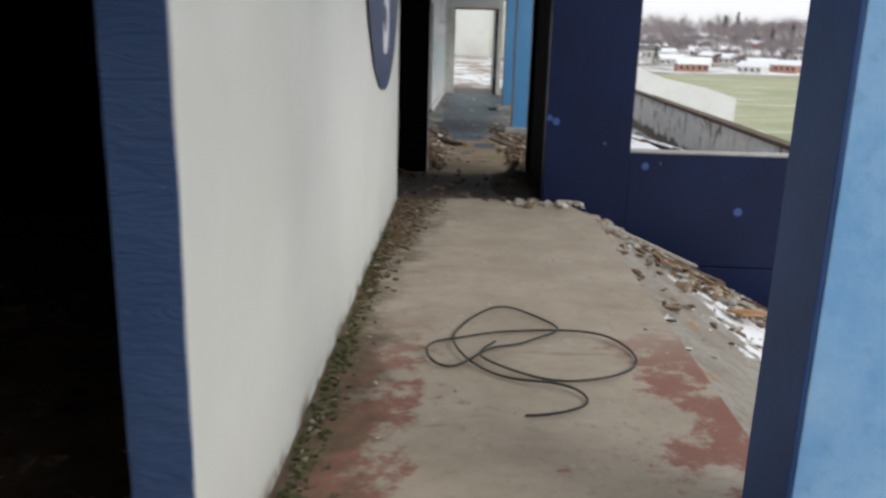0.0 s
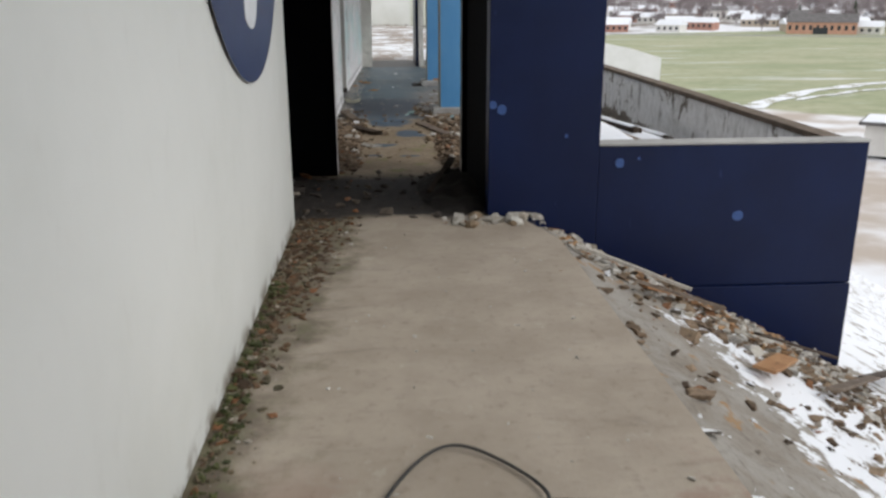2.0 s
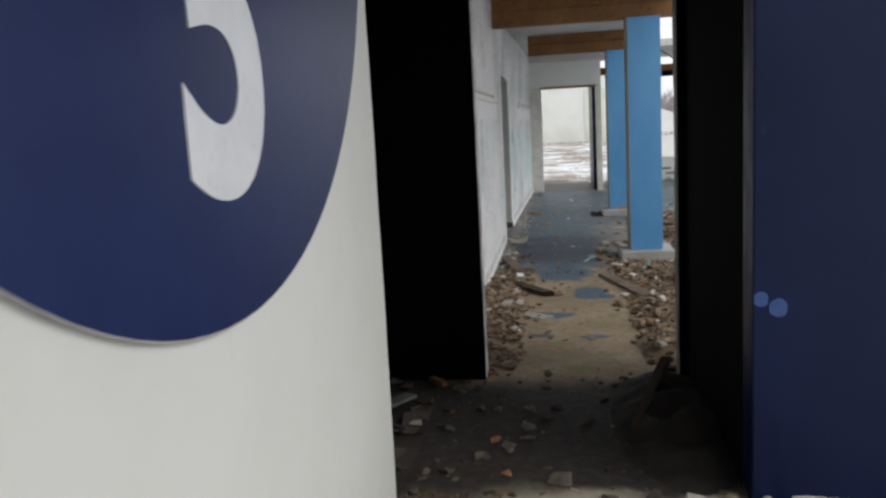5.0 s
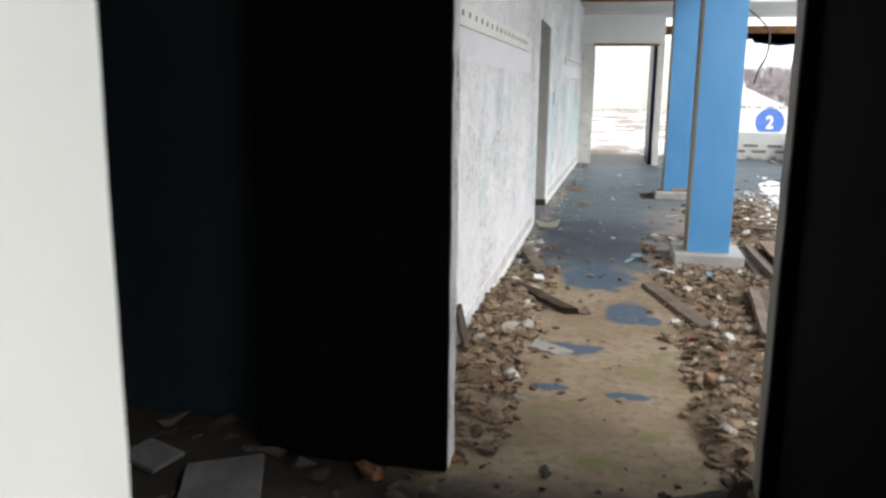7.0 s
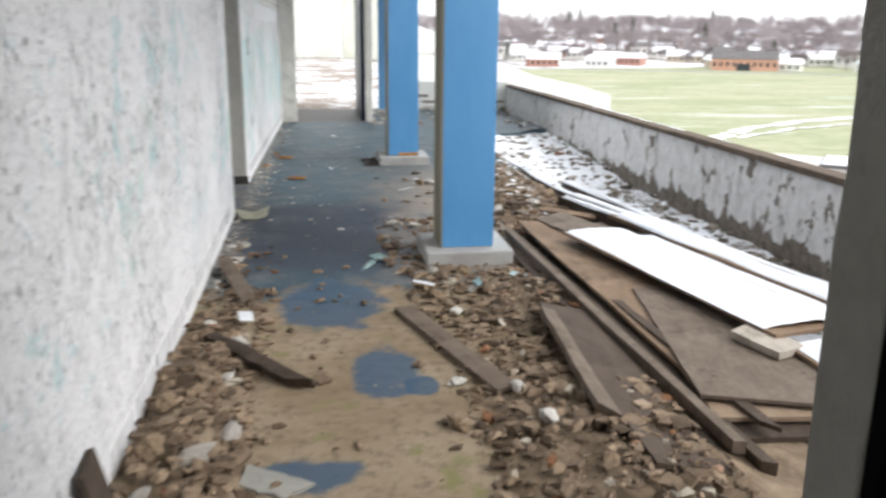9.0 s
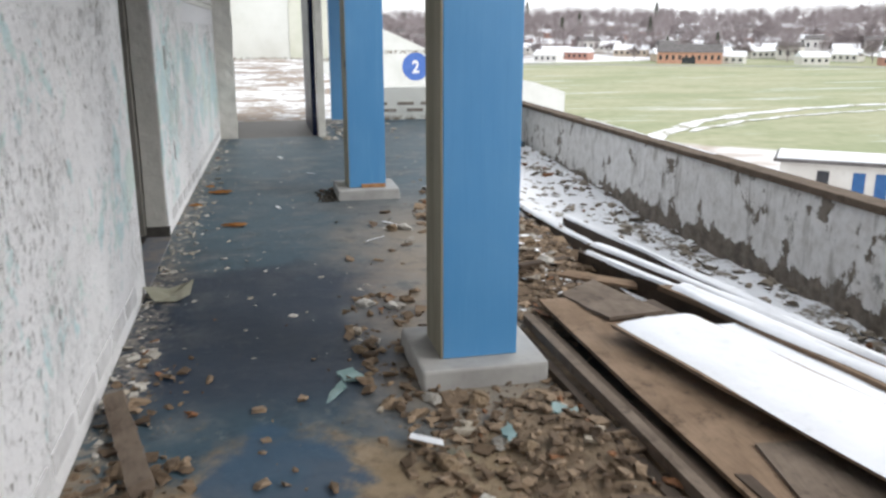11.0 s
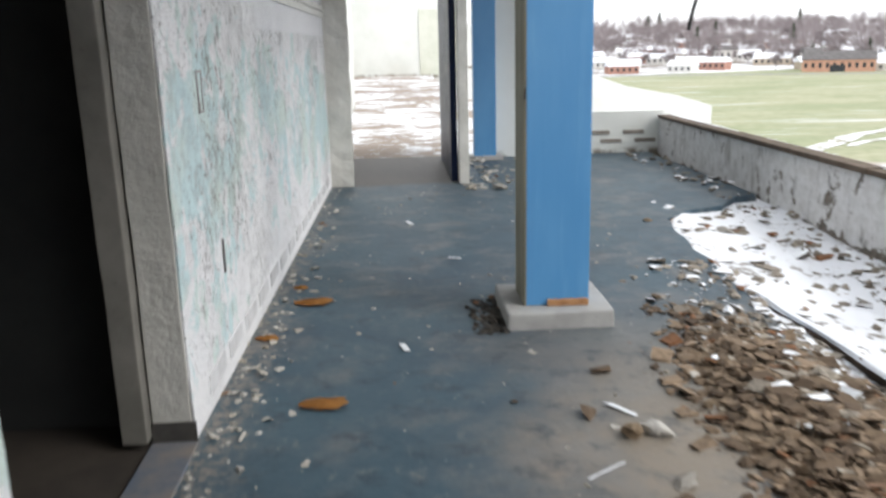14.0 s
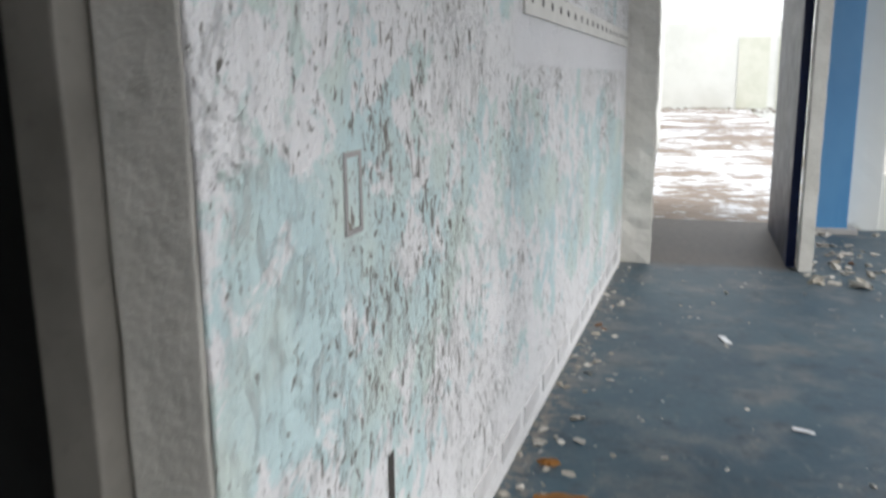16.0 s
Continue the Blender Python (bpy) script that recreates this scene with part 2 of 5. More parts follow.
    paint = k.mix(k.step(k.cloud(8.5, 8, 0.75, k.scaled(1.3, 0.8, 1)), 0.56, 0.66, 0, 0.4), paint, (0.22, 0.21, 0.19))
    specks = k.step(k.cloud(55, 3, 0.8), 0.70, 0.74)
    paint = k.mix(specks, paint, (0.5, 0.49, 0.45))
    wall_dust = k.step(k.calc("ADD", ax[0], k.calc("MULTIPLY", k.cloud(5, 6, 0.7), 0.5)), 0.52, 0.30)
    paint = k.mix(k.calc("MULTIPLY", wall_dust, k.step(g, 0.42, 0.6)), paint, (0.21, 0.19, 0.165))
    # a darker, fresher coat that stops at a ragged line
    coat = k.calc("MULTIPLY", dark, k.step(k.calc("ADD", ax[0], k.calc("MULTIPLY", k.calc("SUBTRACT", k.cloud(4, 6, 0.7), 0.5), 0.35)), 1.20, 1.08))
    coat = k.calc("MULTIPLY", coat, k.step(ax[0], 0.15, 0.45))
    paint = k.mix(k.calc("MULTIPLY", coat, 0.72), paint, (0.013, 0.024, 0.044))
    edge = k.calc("ADD", ax[1], k.calc("MULTIPLY", k.calc("SUBTRACT", k.cloud(1.6, 6, 0.7), 0.5), 2.2))
    c = k.mix(k.step(edge, 13.3, 13.75), mud, paint)
    for x, y, rx, ry in ((0.97, 12.28, 0.15, 0.31), (1.11, 12.10, 0.08, 0.1), (0.75, 13.3, 0.30, 0.45), (0.62, 11.4, 0.2, 0.12), (0.95, 10.7, 0.12, 0.05), (0.55, 10.75, 0.1, 0.05)):
        c = k.mix(k.calc("MULTIPLY", k.spot(x, y, rx, ry, 0.42, 6.5), 0.85), c, (0.026, 0.068, 0.12))
    # Vestibule dirt, with the lack of light put into its near-black brown.
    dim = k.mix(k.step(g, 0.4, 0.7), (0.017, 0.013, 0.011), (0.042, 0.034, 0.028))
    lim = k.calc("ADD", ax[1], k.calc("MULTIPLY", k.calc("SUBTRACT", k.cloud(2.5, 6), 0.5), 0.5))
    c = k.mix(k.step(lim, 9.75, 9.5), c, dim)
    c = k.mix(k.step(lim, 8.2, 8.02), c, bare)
    # Shade inside the end passage, put into the floor as dark brown.
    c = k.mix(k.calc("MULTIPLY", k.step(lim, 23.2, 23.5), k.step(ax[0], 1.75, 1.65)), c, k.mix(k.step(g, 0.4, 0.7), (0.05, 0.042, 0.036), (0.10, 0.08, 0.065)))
    wet = k.step(edge, 13.3, 13.75, 0.85, 0.55)
    h = k.calc("ADD", k.calc("ADD", f, k.calc("MULTIPLY", g, 0.6)), k.calc("MULTIPLY", fine, 0.25))
    return k.done(c, h, 0.5, 0.012, wet)


def make_rubble(name, dark, light, snow=0.0):
    k = Mat(name, 0.9)
    r = k.island()
    c = k.mix(r, dark, light)
    c = k.mix(k.step(r, 0.93, 0.94), c, (0.40, 0.355, 0.29))
    c = k.mix(k.step(r, 0.96, 0.97), c, (0.22, 0.10, 0.045))
    c = k.mix(k.step(k.cloud(30, 5), 0.45, 0.7, 0, 0.6), c, tuple(v * 0.5 for v in dark))
    if snow:
        up = k.nt.nodes.new("ShaderNodeSeparateXYZ")
        k.put(up.inputs[0], k.nt.nodes.new("ShaderNodeNewGeometry").outputs["Normal"])
        c = k.mix(k.calc("MULTIPLY", k.step(up.outputs[2], 0.55, 0.8), k.step(r, snow, snow - 0.02)), c, (0.8, 0.82, 0.85))
    return k.done(c, k.cloud(45, 5), 0.6, 0.006)


def make_snow_ground(name, soil_a, soil_b, amount, scale=1.6):
    k = Mat(name, 0.85)
    f = k.cloud(scale, 8, 0.68)
    g = k.cloud(scale * 9, 6, 0.7)
    soil = k.mix(k.step(g, 0.35, 0.65), soil_a, soil_b)
    mask = k.step(k.calc("ADD", k.calc("MULTIPLY", f, 0.65), k.calc("MULTIPLY", g, 0.35)), amount - 0.03, amount + 0.03)
    c = k.mix(mask, (0.78, 0.80, 0.84), soil)
    h = k.calc("SUBTRACT", k.calc("MULTIPLY", g, 0.7), k.calc("MULTIPLY", mask, 0.6))
    return k.done(c, h, 0.6, 0.03)


def make_slope():
    k = Mat("debris_slope", 0.9)
    ax = k.axes()
    f = k.cloud(2.4, 8, 0.7)
    g = k.cloud(20, 6, 0.7)
    grit = k.mix(k.step(f, 0.35, 0.65), (0.31, 0.29, 0.26), (0.22, 0.19, 0.155))
    grit = k.mix(k.step(g, 0.5, 0.7, 0, 0.7), grit, (0.12, 0.10, 0.08))
    grit = k.mix(k.step(k.cloud(5, 7), 0.60, 0.66), grit, (0.30, 0.18, 0.085))
    away = k.step(k.calc("ADD", ax[0], k.calc("MULTIPLY", f, 1.2)), 2.95, 3.6, 0.0, 0.22)
    mask = k.step(k.calc("ADD", k.calc("MULTIPLY", k.cloud(3.3, 7, 0.65), 0.8), k.calc("ADD", away, k.calc("MULTIPLY", g, 0.2))), 0.64, 0.68)
    c = k.mix(mask, grit, (0.78, 0.80, 0.84))
    return k.done(c, k.calc("ADD", f, k.calc("MULTIPLY", g, 0.6)), 0.7, 0.03)


def make_parapet():
    k = Mat("parapet_render", 0.85)
    ax = k.axes()
    f = k.cloud(2.1, 8, 0.70, k.scaled(1, 1.2, 0.7), 0.7)
    g = k.cloud(10, 7, 0.7)
    white = k.mix(k.step(g, 0.35, 0.7), (0.76, 0.75, 0.74), (0.58, 0.565, 0.54))
    block = k.mix(k.step(g, 0.3, 0.7), (0.10, 0.082, 0.065), (0.24, 0.205, 0.17))
    low = k.step(ax[2], 0.0, -0.26, 0.0, 0.26)
    bare = k.step(k.calc("ADD", k.calc("ADD", k.calc("MULTIPLY", f, 0.8), k.calc("MULTIPLY", g, 0.2)), low), 0.565, 0.585)
    c = k.mix(bare, white, block)
    streak = k.cloud(6, 6, 0.68, k.scaled(1, 1, 0.22), 0.6)
    c = k.mix(k.step(streak, 0.54, 0.68, 0, 0.55), c, (0.22, 0.20, 0.175))
    c = k.mix(k.step(k.cloud(3.1, 7, 0.75, k.scaled(1, 1, 0.6)), 0.60, 0.66, 0, 0.7), c, (0.09, 0.08, 0.065))
    return k.done(c, k.calc("SUBTRACT", k.calc("MULTIPLY", g, 0.6), bare), 0.6, 0.012)


def make_board(name, a, b, snow=0.0):
    k = Mat(name, 0.75, local=True)
    k.b.inputs["Specular IOR Level"].default_value = 0.2
    grain = k.cloud(60, 6, 0.7, k.scaled(1, 0.10, 1), 0.4)
    blot = k.cloud(3.2, 8, 0.75)
    c = k.mix(k.step(blot, 0.3, 0.65), b, a)
    c = k.mix(k.step(grain, 0.45, 0.7, 0, 0.4), c, tuple(v * 0.6 for v in a))
    c = k.mix(k.step(k.cloud(7, 8, 0.8), 0.52, 0.66, 0, 0.75), c, tuple(v * 0.35 for v in a))
    c = k.mix(k.calc("MULTIPLY", k.chance(), 0.3), c, (0.12, 0.085, 0.06))
    if snow:
        up = k.nt.nodes.new("ShaderNodeSeparateXYZ")
        k.put(up.inputs[0], k.nt.nodes.new("ShaderNodeNewGeometry").outputs["Normal"])
        m = k.calc("MULTIPLY", k.step(up.outputs[2], 0.6, 0.8), k.step(blot, snow, snow - 0.05))
        c = k.mix(m, c, (0.80, 0.82, 0.86))
    return k.done(c, grain, 0.35, 0.004)


def make_grass():
    k = Mat("winter_ground", 0.95)
    ax = k.axes()
    edge_noise = k.cloud(0.01, 6, 0.6)
    dx = k.calc("DIVIDE", k.calc("SUBTRACT", ax[0], 182.0), 176.0)
    dy = k.calc("DIVIDE", k.calc("SUBTRACT", ax[1], 205.0), 160.0)
    d = k.calc("ADD", k.calc("MULTIPLY", dx, dx), k.calc("MULTIPLY", dy, dy))
    d = k.calc("ADD", d, k.calc("MULTIPLY", k.calc("SUBTRACT", edge_noise, 0.5), 0.22))
    # Turf colours paled further to carry the haze of distance.
    turf = k.mix(k.step(k.cloud(0.025, 7, 0.65, k.scaled(1, 2.2, 1)), 0.35, 0.65), (0.275, 0.305, 0.18), (0.385, 0.375, 0.255))
    turf = k.mix(k.step(k.cloud(0.5, 5), 0.4, 0.7, 0, 0.4), turf, (0.17, 0.215, 0.10))
    turf = k.mix(k.step(k.cloud(0.06, 7, 0.7, k.scaled(0.45, 2.4, 1)), 0.57, 0.68, 0, 0.8), turf, (0.62, 0.63, 0.62))
    near = k.mix(k.step(k.cloud(0.045, 6), 0.45, 0.62), (0.74, 0.75, 0.78), (0.42, 0.36, 0.31))
    town = k.mix(k.step(k.cloud(0.03, 7, 0.7), 0.46, 0.60), (0.74, 0.75, 0.78), (0.20, 0.165, 0.135))
    apron = k.mix(k.step(ax[1], 250.0, 300.0), near, town)
    c = k.mix(k.step(d, 1.02, 0.98), apron, turf)
    return k.done(c, k.cloud(3, 4), 0.3, 0.05)


WHITE = make_white_paint()
PEEL = make_peeling()
NAVY = make_navy()
SLATE = make_slate_blue()
SKYBLUE = make_sky_blue()
SIDE = make_column_side()
# Near column: light is put into the paints, a sky-lit front, a darker side.
LITBLUE = simple("bright_blue_paint", (0.17, 0.42, 0.78), (0.30, 0.55, 0.86), 3, 0.45, 0.4, 0.01)
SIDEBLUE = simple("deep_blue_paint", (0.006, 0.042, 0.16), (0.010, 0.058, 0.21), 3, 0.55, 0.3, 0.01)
FLOOR = make_floor()
SLOPE = make_slope()
PARAPET = make_parapet()
GROUND = make_grass()
CONCRETE = simple("grey_concrete", (0.30, 0.295, 0.285), (0.40, 0.395, 0.38), 4)
PLASTER = simple("rough_grey_plaster", (0.25, 0.245, 0.22), (0.35, 0.34, 0.31), 3, 0.75, 0.7, 0.02)
CREAM = simple("rough_cream_plaster", (0.50, 0.49, 0.45), (0.62, 0.605, 0.565), 3, 0.75, 0.7, 0.02)
# Vestibule walls get no light: that darkness is put into a near-black colour.
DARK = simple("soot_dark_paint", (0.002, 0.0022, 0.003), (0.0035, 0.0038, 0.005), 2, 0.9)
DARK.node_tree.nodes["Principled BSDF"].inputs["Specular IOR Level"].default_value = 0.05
# Teal of the unlit room, dimmed in the colour itself.
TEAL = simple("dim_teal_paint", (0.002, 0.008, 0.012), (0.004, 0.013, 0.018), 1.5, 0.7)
CEIL = simple("stained_grey_ceiling", (0.46, 0.45, 0.44), (0.60, 0.59, 0.57), 1.2, 0.9)
BEAM = make_board("brown_beam_wood", (0.20, 0.095, 0.032), (0.29, 0.15, 0.055))
OLD = make_board("weathered_board", (0.135, 0.105, 0.082), (0.23, 0.185, 0.148))
DARKOLD = make_board("wet_dark_board", (0.05, 0.036, 0.027), (0.095, 0.073, 0.057))
TANPLY = make_board("tan_plywood", (0.29, 0.205, 0.14), (0.38, 0.29, 0.21))
BROWNPLY = make_board("brown_plywood", (0.20, 0.135, 0.088), (0.29, 0.205, 0.14))
PALEPLY = make_board("pale_plywood", (0.46, 0.41, 0.35), (0.56, 0.51, 0.45))
ORANGE = make_board("orange_broken_wood", (0.40, 0.20, 0.09), (0.52, 0.30, 0.15))
# Wood for the vestibule batten, its shade put into a near-black colour.
DIMWOOD = make_board("sooty_batten", (0.012, 0.009, 0.007), (0.022, 0.017, 0.014))
COPING = make_board("dark_coping_board", (0.10, 0.075, 0.055), (0.17, 0.13, 0.10))
SNOW = simple("fresh_snow", (0.80, 0.82, 0.86), (0.74, 0.76, 0.81), 2, 0.7, 0.5, 0.02)
THINSNOW = make_snow_ground("trodden_snow", (0.20, 0.19, 0.11), (0.30, 0.28, 0.18), 0.53, 0.35)
RUBBLE = make_rubble("rubble_stone", (0.066, 0.042, 0.025), (0.31, 0.225, 0.15))
RUBBLE_SNOW = make_rubble("snowy_rubble_stone", (0.11, 0.09, 0.07), (0.32, 0.28, 0.23), 0.45)
PALE = make_rubble("pale_plaster_crumb", (0.34, 0.31, 0.26), (0.58, 0.56, 0.52))
TERRACE = make_snow_ground("snowy_terrace", (0.12, 0.10, 0.08), (0.24, 0.205, 0.165), 0.56)
DECK = make_snow_ground("snowy_deck", (0.24, 0.19, 0.155), (0.34, 0.28, 0.235), 0.50, 0.35)
BLACK = simple("black_rubber", (0.02, 0.02, 0.02), (0.035, 0.033, 0.03), 20, 0.6, local=True)
PAINTWHITE = simple("white_numeral_paint", (0.66, 0.68, 0.71), (0.72, 0.74, 0.77), 6, 0.6)
DISCNAVY = simple("navy_sign_paint", (0.011, 0.020, 0.080), (0.016, 0.029, 0.105), 2.5, 0.35, 0.15)
DISCBLUE = simple("blue_sign_paint", (0.05, 0.13, 0.42), (0.07, 0.16, 0.48), 2, 0.5)
SPOTBLUE = simple("faded_blue_splash", (0.022, 0.065, 0.21), (0.035, 0.09, 0.27), 30, 0.5, local=True)
RUST = simple("rust_orange_scrap", (0.34, 0.14, 0.03), (0.48, 0.23, 0.06), 14, 0.85, local=True)
PLASTIC = simple("yellowed_plastic", (0.44, 0.43, 0.33), (0.52, 0.51, 0.42), 9, 0.5, local=True)
RAILPAINT = simple("cream_rail_paint", (0.62, 0.61, 0.58), (0.70, 0.69, 0.66), 5, 0.6)
HOLE = simple("dark_recess", (0.035, 0.033, 0.03), (0.06, 0.055, 0.05), 10, 0.9)
BLOCK = simple("bare_block", (0.30, 0.29, 0.285), (0.40, 0.39, 0.385), 6, 0.9, 0.6)
PALEBLOCK = simple("whitewashed_block", (0.46, 0.455, 0.46), (0.60, 0.60, 0.61), 6, 0.9, 0.6)
BROWNBLOCK = simple("brown_bare_block", (0.20, 0.175, 0.15), (0.28, 0.25, 0.22), 6, 0.9, 0.6)
# Twigs lightened to mauve grey, so distance haze is in their colour.
BARK = simple("bare_twigs", (0.24, 0.205, 0.21), (0.32, 0.28, 0.285), 0.6, 0.95, local=True)
PINE = simple("dark_conifer", (0.07, 0.085, 0.06), (0.11, 0.12, 0.09), 1.0, 0.95, local=True)
SIDING = simple("pale_siding", (0.62, 0.60, 0.57), (0.70, 0.69, 0.66), 0.5, 0.8, local=True)
REDBRICK = simple("red_brick_far", (0.36, 0.19, 0.15), (0.44, 0.25, 0.19), 0.6, 0.9, local=True)
ORANGEBRICK = simple("orange_brick_far", (0.56, 0.31, 0.225), (0.62, 0.37, 0.275), 0.6, 0.9, local=True)
ROOFDARK = simple("dark_shingles", (0.10, 0.095, 0.095), (0.17, 0.16, 0.16), 0.8, 0.9, local=True)
GLASSDARK = simple("dark_window_glass", (0.03, 0.035, 0.045), (0.05, 0.055, 0.065), 2, 0.15, local=True)
BLUEDOOR = simple("blue_door_paint", (0.02, 0.10, 0.28), (0.03, 0.13, 0.34), 2, 0.5)
PALEGREEN = simple("pale_green_panel", (0.56, 0.58, 0.49), (0.64, 0.65, 0.57), 1.2, 0.7)


# ---- mesh helpers ----
def part(name, bm, material, parent=None, label=""):
    data = bpy.data.meshes.new(name)
    bm.to_mesh(data)
    bm.free()
    data.materials.append(material)
    ob = new(name, data)
    if parent:
        ob.parent = parent
    return tagged(ob, label)


def base(name, x, y, z=0.0, turn=0.0):
    ob = new(name)
    ob.matrix_world = pose(x, y, z, 0, 0, turn)
    return ob


def add_box(bm, x0, x1, y0, y1, z0, z1, bevel=0.0):
    made = bmesh.ops.create_cube(bm, size=1.0)["verts"]
    for v in made:
        v.co = Vector(((x0 + x1) / 2 + v.co.x * (x1 - x0), (y0 + y1) / 2 + v.co.y * (y1 - y0), (z0 + z1) / 2 + v.co.z * (z1 - z0)))
    if bevel:
        edges = list({e for v in made for e in v.link_edges})
        bmesh.ops.bevel(bm, geom=edges, offset=bevel, segments=2, affect="EDGES", profile=0.6)
    return bm


def boxes(*list_of, bevel=0.0):
    bm = bmesh.new()
    for b in list_of:
        add_box(bm, *b, bevel=bevel)
    return bm


def rough_box(x0, x1, y0, y1, z0, z1, cut=0.12, jit=0.006, seed=0, bevel=0.006):
    """A box whose arrises waver a little, as old plastered corners do."""
    bm = boxes((x0, x1, y0, y1, z0, z1), bevel=bevel)
    for axis, a, b in ((0, x0, x1), (1, y0, y1), (2, z0, z1)):
        n = int((b - a) / cut)
        for i in range(1, min(n, 60)):
            co, no = [0, 0, 0], [0, 0, 0]
            co[axis], no[axis] = a + (b - a) * i / n, 1
            if axis == 2 or (b - a) < 2.5:
                bmesh.ops.bisect_plane(bm, geom=bm.verts[:] + bm.edges[:] + bm.faces[:], plane_co=co, plane_no=no)
    for v in bm.verts:
        q = Vector((v.co.x * 7 + seed, v.co.y * 7, v.co.z * 7))
        n = noise.noise_vector(q)
        v.co.x += n.x * jit
        v.co.y += n.y * jit
    return bm


def sheet(name, xs, ys, height, material, parent=None):
    """A grid over xs, ys with z from height(x, y)."""
    verts = [(x, y, height(x, y)) for y in ys for x in xs]
    w = len(xs)
    faces = [(j * w + i, j * w + i + 1, (j + 1) * w + i + 1, (j + 1) * w + i) for j in range(len(ys) - 1) for i in range(w - 1)]
    data = bpy.data.meshes.new(name)
    data.from_pydata(verts, [], faces)
    data.materials.append(material)
    data.polygons.foreach_set("use_smooth", [True] * len(faces))
    ob = new(name, data)
    if parent:
        ob.parent = parent
    return ob


def steps(a, b, n):
    return [a + (b - a) * i / n for i in range(n + 1)]


def wob(x, y, s=1.0, seed=0.0):
    return noise.noise(Vector((x * s + seed, y * s - seed, seed * 0.7)))


# ---- structure: floors ----
def slab(outline, z0, z1):
    bm = bmesh.new()
    f = bm.faces.new([bm.verts.new((px, py, z1)) for px, py in outline])
    r = bmesh.ops.extrude_face_region(bm, geom=[f])
    for v in r["geom"]:
        if isinstance(v, bmesh.types.BMVert):
            v.co.z = z0
    bmesh.ops.recalc_face_normals(bm, faces=bm.faces[:])
    return bm


outline = [(-0.02, -3.0), (1.89, -3.0), (1.89, 7.4), (1.70, 8.03), (1.55, 8.03), (1.55, 9.86), (2.02, 9.86)]
outline += [(2.02 + 0.03 * wob(1, yy, 3, 4), yy) for yy in steps(10.1, 14.6, 24)]
outline += [(2.58 + 0.07 * wob(2, yy, 3, 4) + 0.11 * (yy - 15.4), yy) for yy in steps(15.4, 21.0, 40)]
outline += [(3.55, 21.35), (3.9, 21.5), (4.2, 21.9), (4.46, 22.0), (4.46, 25.5), (-0.02, 25.5)]
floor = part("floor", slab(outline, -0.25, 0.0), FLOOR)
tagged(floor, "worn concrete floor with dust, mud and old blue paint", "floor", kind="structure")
# Dirty floor whose colour is lightened in place of faint light.
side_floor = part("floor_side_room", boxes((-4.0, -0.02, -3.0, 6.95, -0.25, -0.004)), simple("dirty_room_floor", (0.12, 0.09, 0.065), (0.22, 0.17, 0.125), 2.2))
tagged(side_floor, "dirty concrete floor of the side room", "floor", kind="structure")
# The same floor further in: missing light is put into a darker colour.
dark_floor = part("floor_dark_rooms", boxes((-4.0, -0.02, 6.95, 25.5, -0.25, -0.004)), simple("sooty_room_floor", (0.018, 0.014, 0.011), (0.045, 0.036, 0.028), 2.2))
tagged(dark_floor, "sooty concrete floor of the dark rooms", "floor", kind="structure")


def slope_z(x, y):
    s = max(0.0, x - 1.89)
    return -0.03 - 0.515 * s + 0.035 * wob(x, y, 2.3, 3) + 0.02 * wob(x, y, 7, 5) * min(1, s * 4) - 0.05


slope = sheet("stand_slope", steps(1.86, 24.0, 200), steps(-4.0, 8.03, 110), slope_z, SLOPE)
tagged(slope, "raked stand slope of grey debris with snow patches", "slope", kind="structure")
outer = sheet("stand_slope_outer", steps(4.66, 24.0, 100), steps(8.03, 40.0, 150), slope_z, SLOPE)
tagged(outer, "raked snowy slope outside the parapet", "slope", kind="structure")


def terrace_z(x, y):
    edge = 1.95 if y < 14.6 else 2.53 + 0.11 * (y - 15.4)
    d = min(1.0, max(0.0, (x - edge) / (0.7 if y < 14.6 else 1.0)))
    d *= min(1.0, max(0.0, (22.6 - y) / 4.5))
    if y > 14.6 and (x < edge + 0.12 or y > 21.25):
        return -0.02 - 0.05 * min(1.0, max(0.0, x - edge))
    return (-0.05 if y < 14.6 else -0.015) - 0.25 * d + 0.05 * wob(x, y, 1.6, 8) * (1.0 if y < 14.6 else 0.6) + 0.025 * wob(x, y, 5, 2)


terrace = sheet("terrace", steps(1.72, 4.47, 60), steps(8.2, 23.4, 260), terrace_z, TERRACE)
tagged(terrace, "lower terrace strip under thin snow and rubble", "terrace", kind="structure")

# ---- structure: walls ----
wall_left = part("wall_left_white", rough_box(-0.17, 0.0, 1.75, 7.93, -0.004, 3.6, 0.14, 0.003, 1), WHITE)
tagged(wall_left, "smooth white painted concourse wall", "wall", kind="structure")
wall_left_edge = part("wall_left_blue_edge", rough_box(-0.165, -0.005, 1.742, 1.749, 0.0, 3.6, 0.1, 0.004, 2, 0.0), SLATE)
tagged(wall_left_edge, "slate blue painted end of the white wall", "wall edge", kind="structure")
wall_back = part("wall_back", boxes((-0.17, 0.0, -3.0, 0.35, -0.004, 3.6), (-0.17, 0.0, 0.35, 1.742, 2.3, 3.6), (-4.0, 6.0, -3.2, -3.0, -0.25, 3.6)), WHITE)
tagged(wall_back, "white wall closing the concourse behind", "wall", kind="structure")
wall_blue = part("wall_blue", boxes((1.46, 2.31, 8.03, 8.21, -0.5, 3.6), (2.31, 4.44, 8.03, 8.21, -0.61, 0.535), bevel=0.008), NAVY)
tagged(wall_blue, "navy painted wall with an open window gap", "wall", kind="structure")
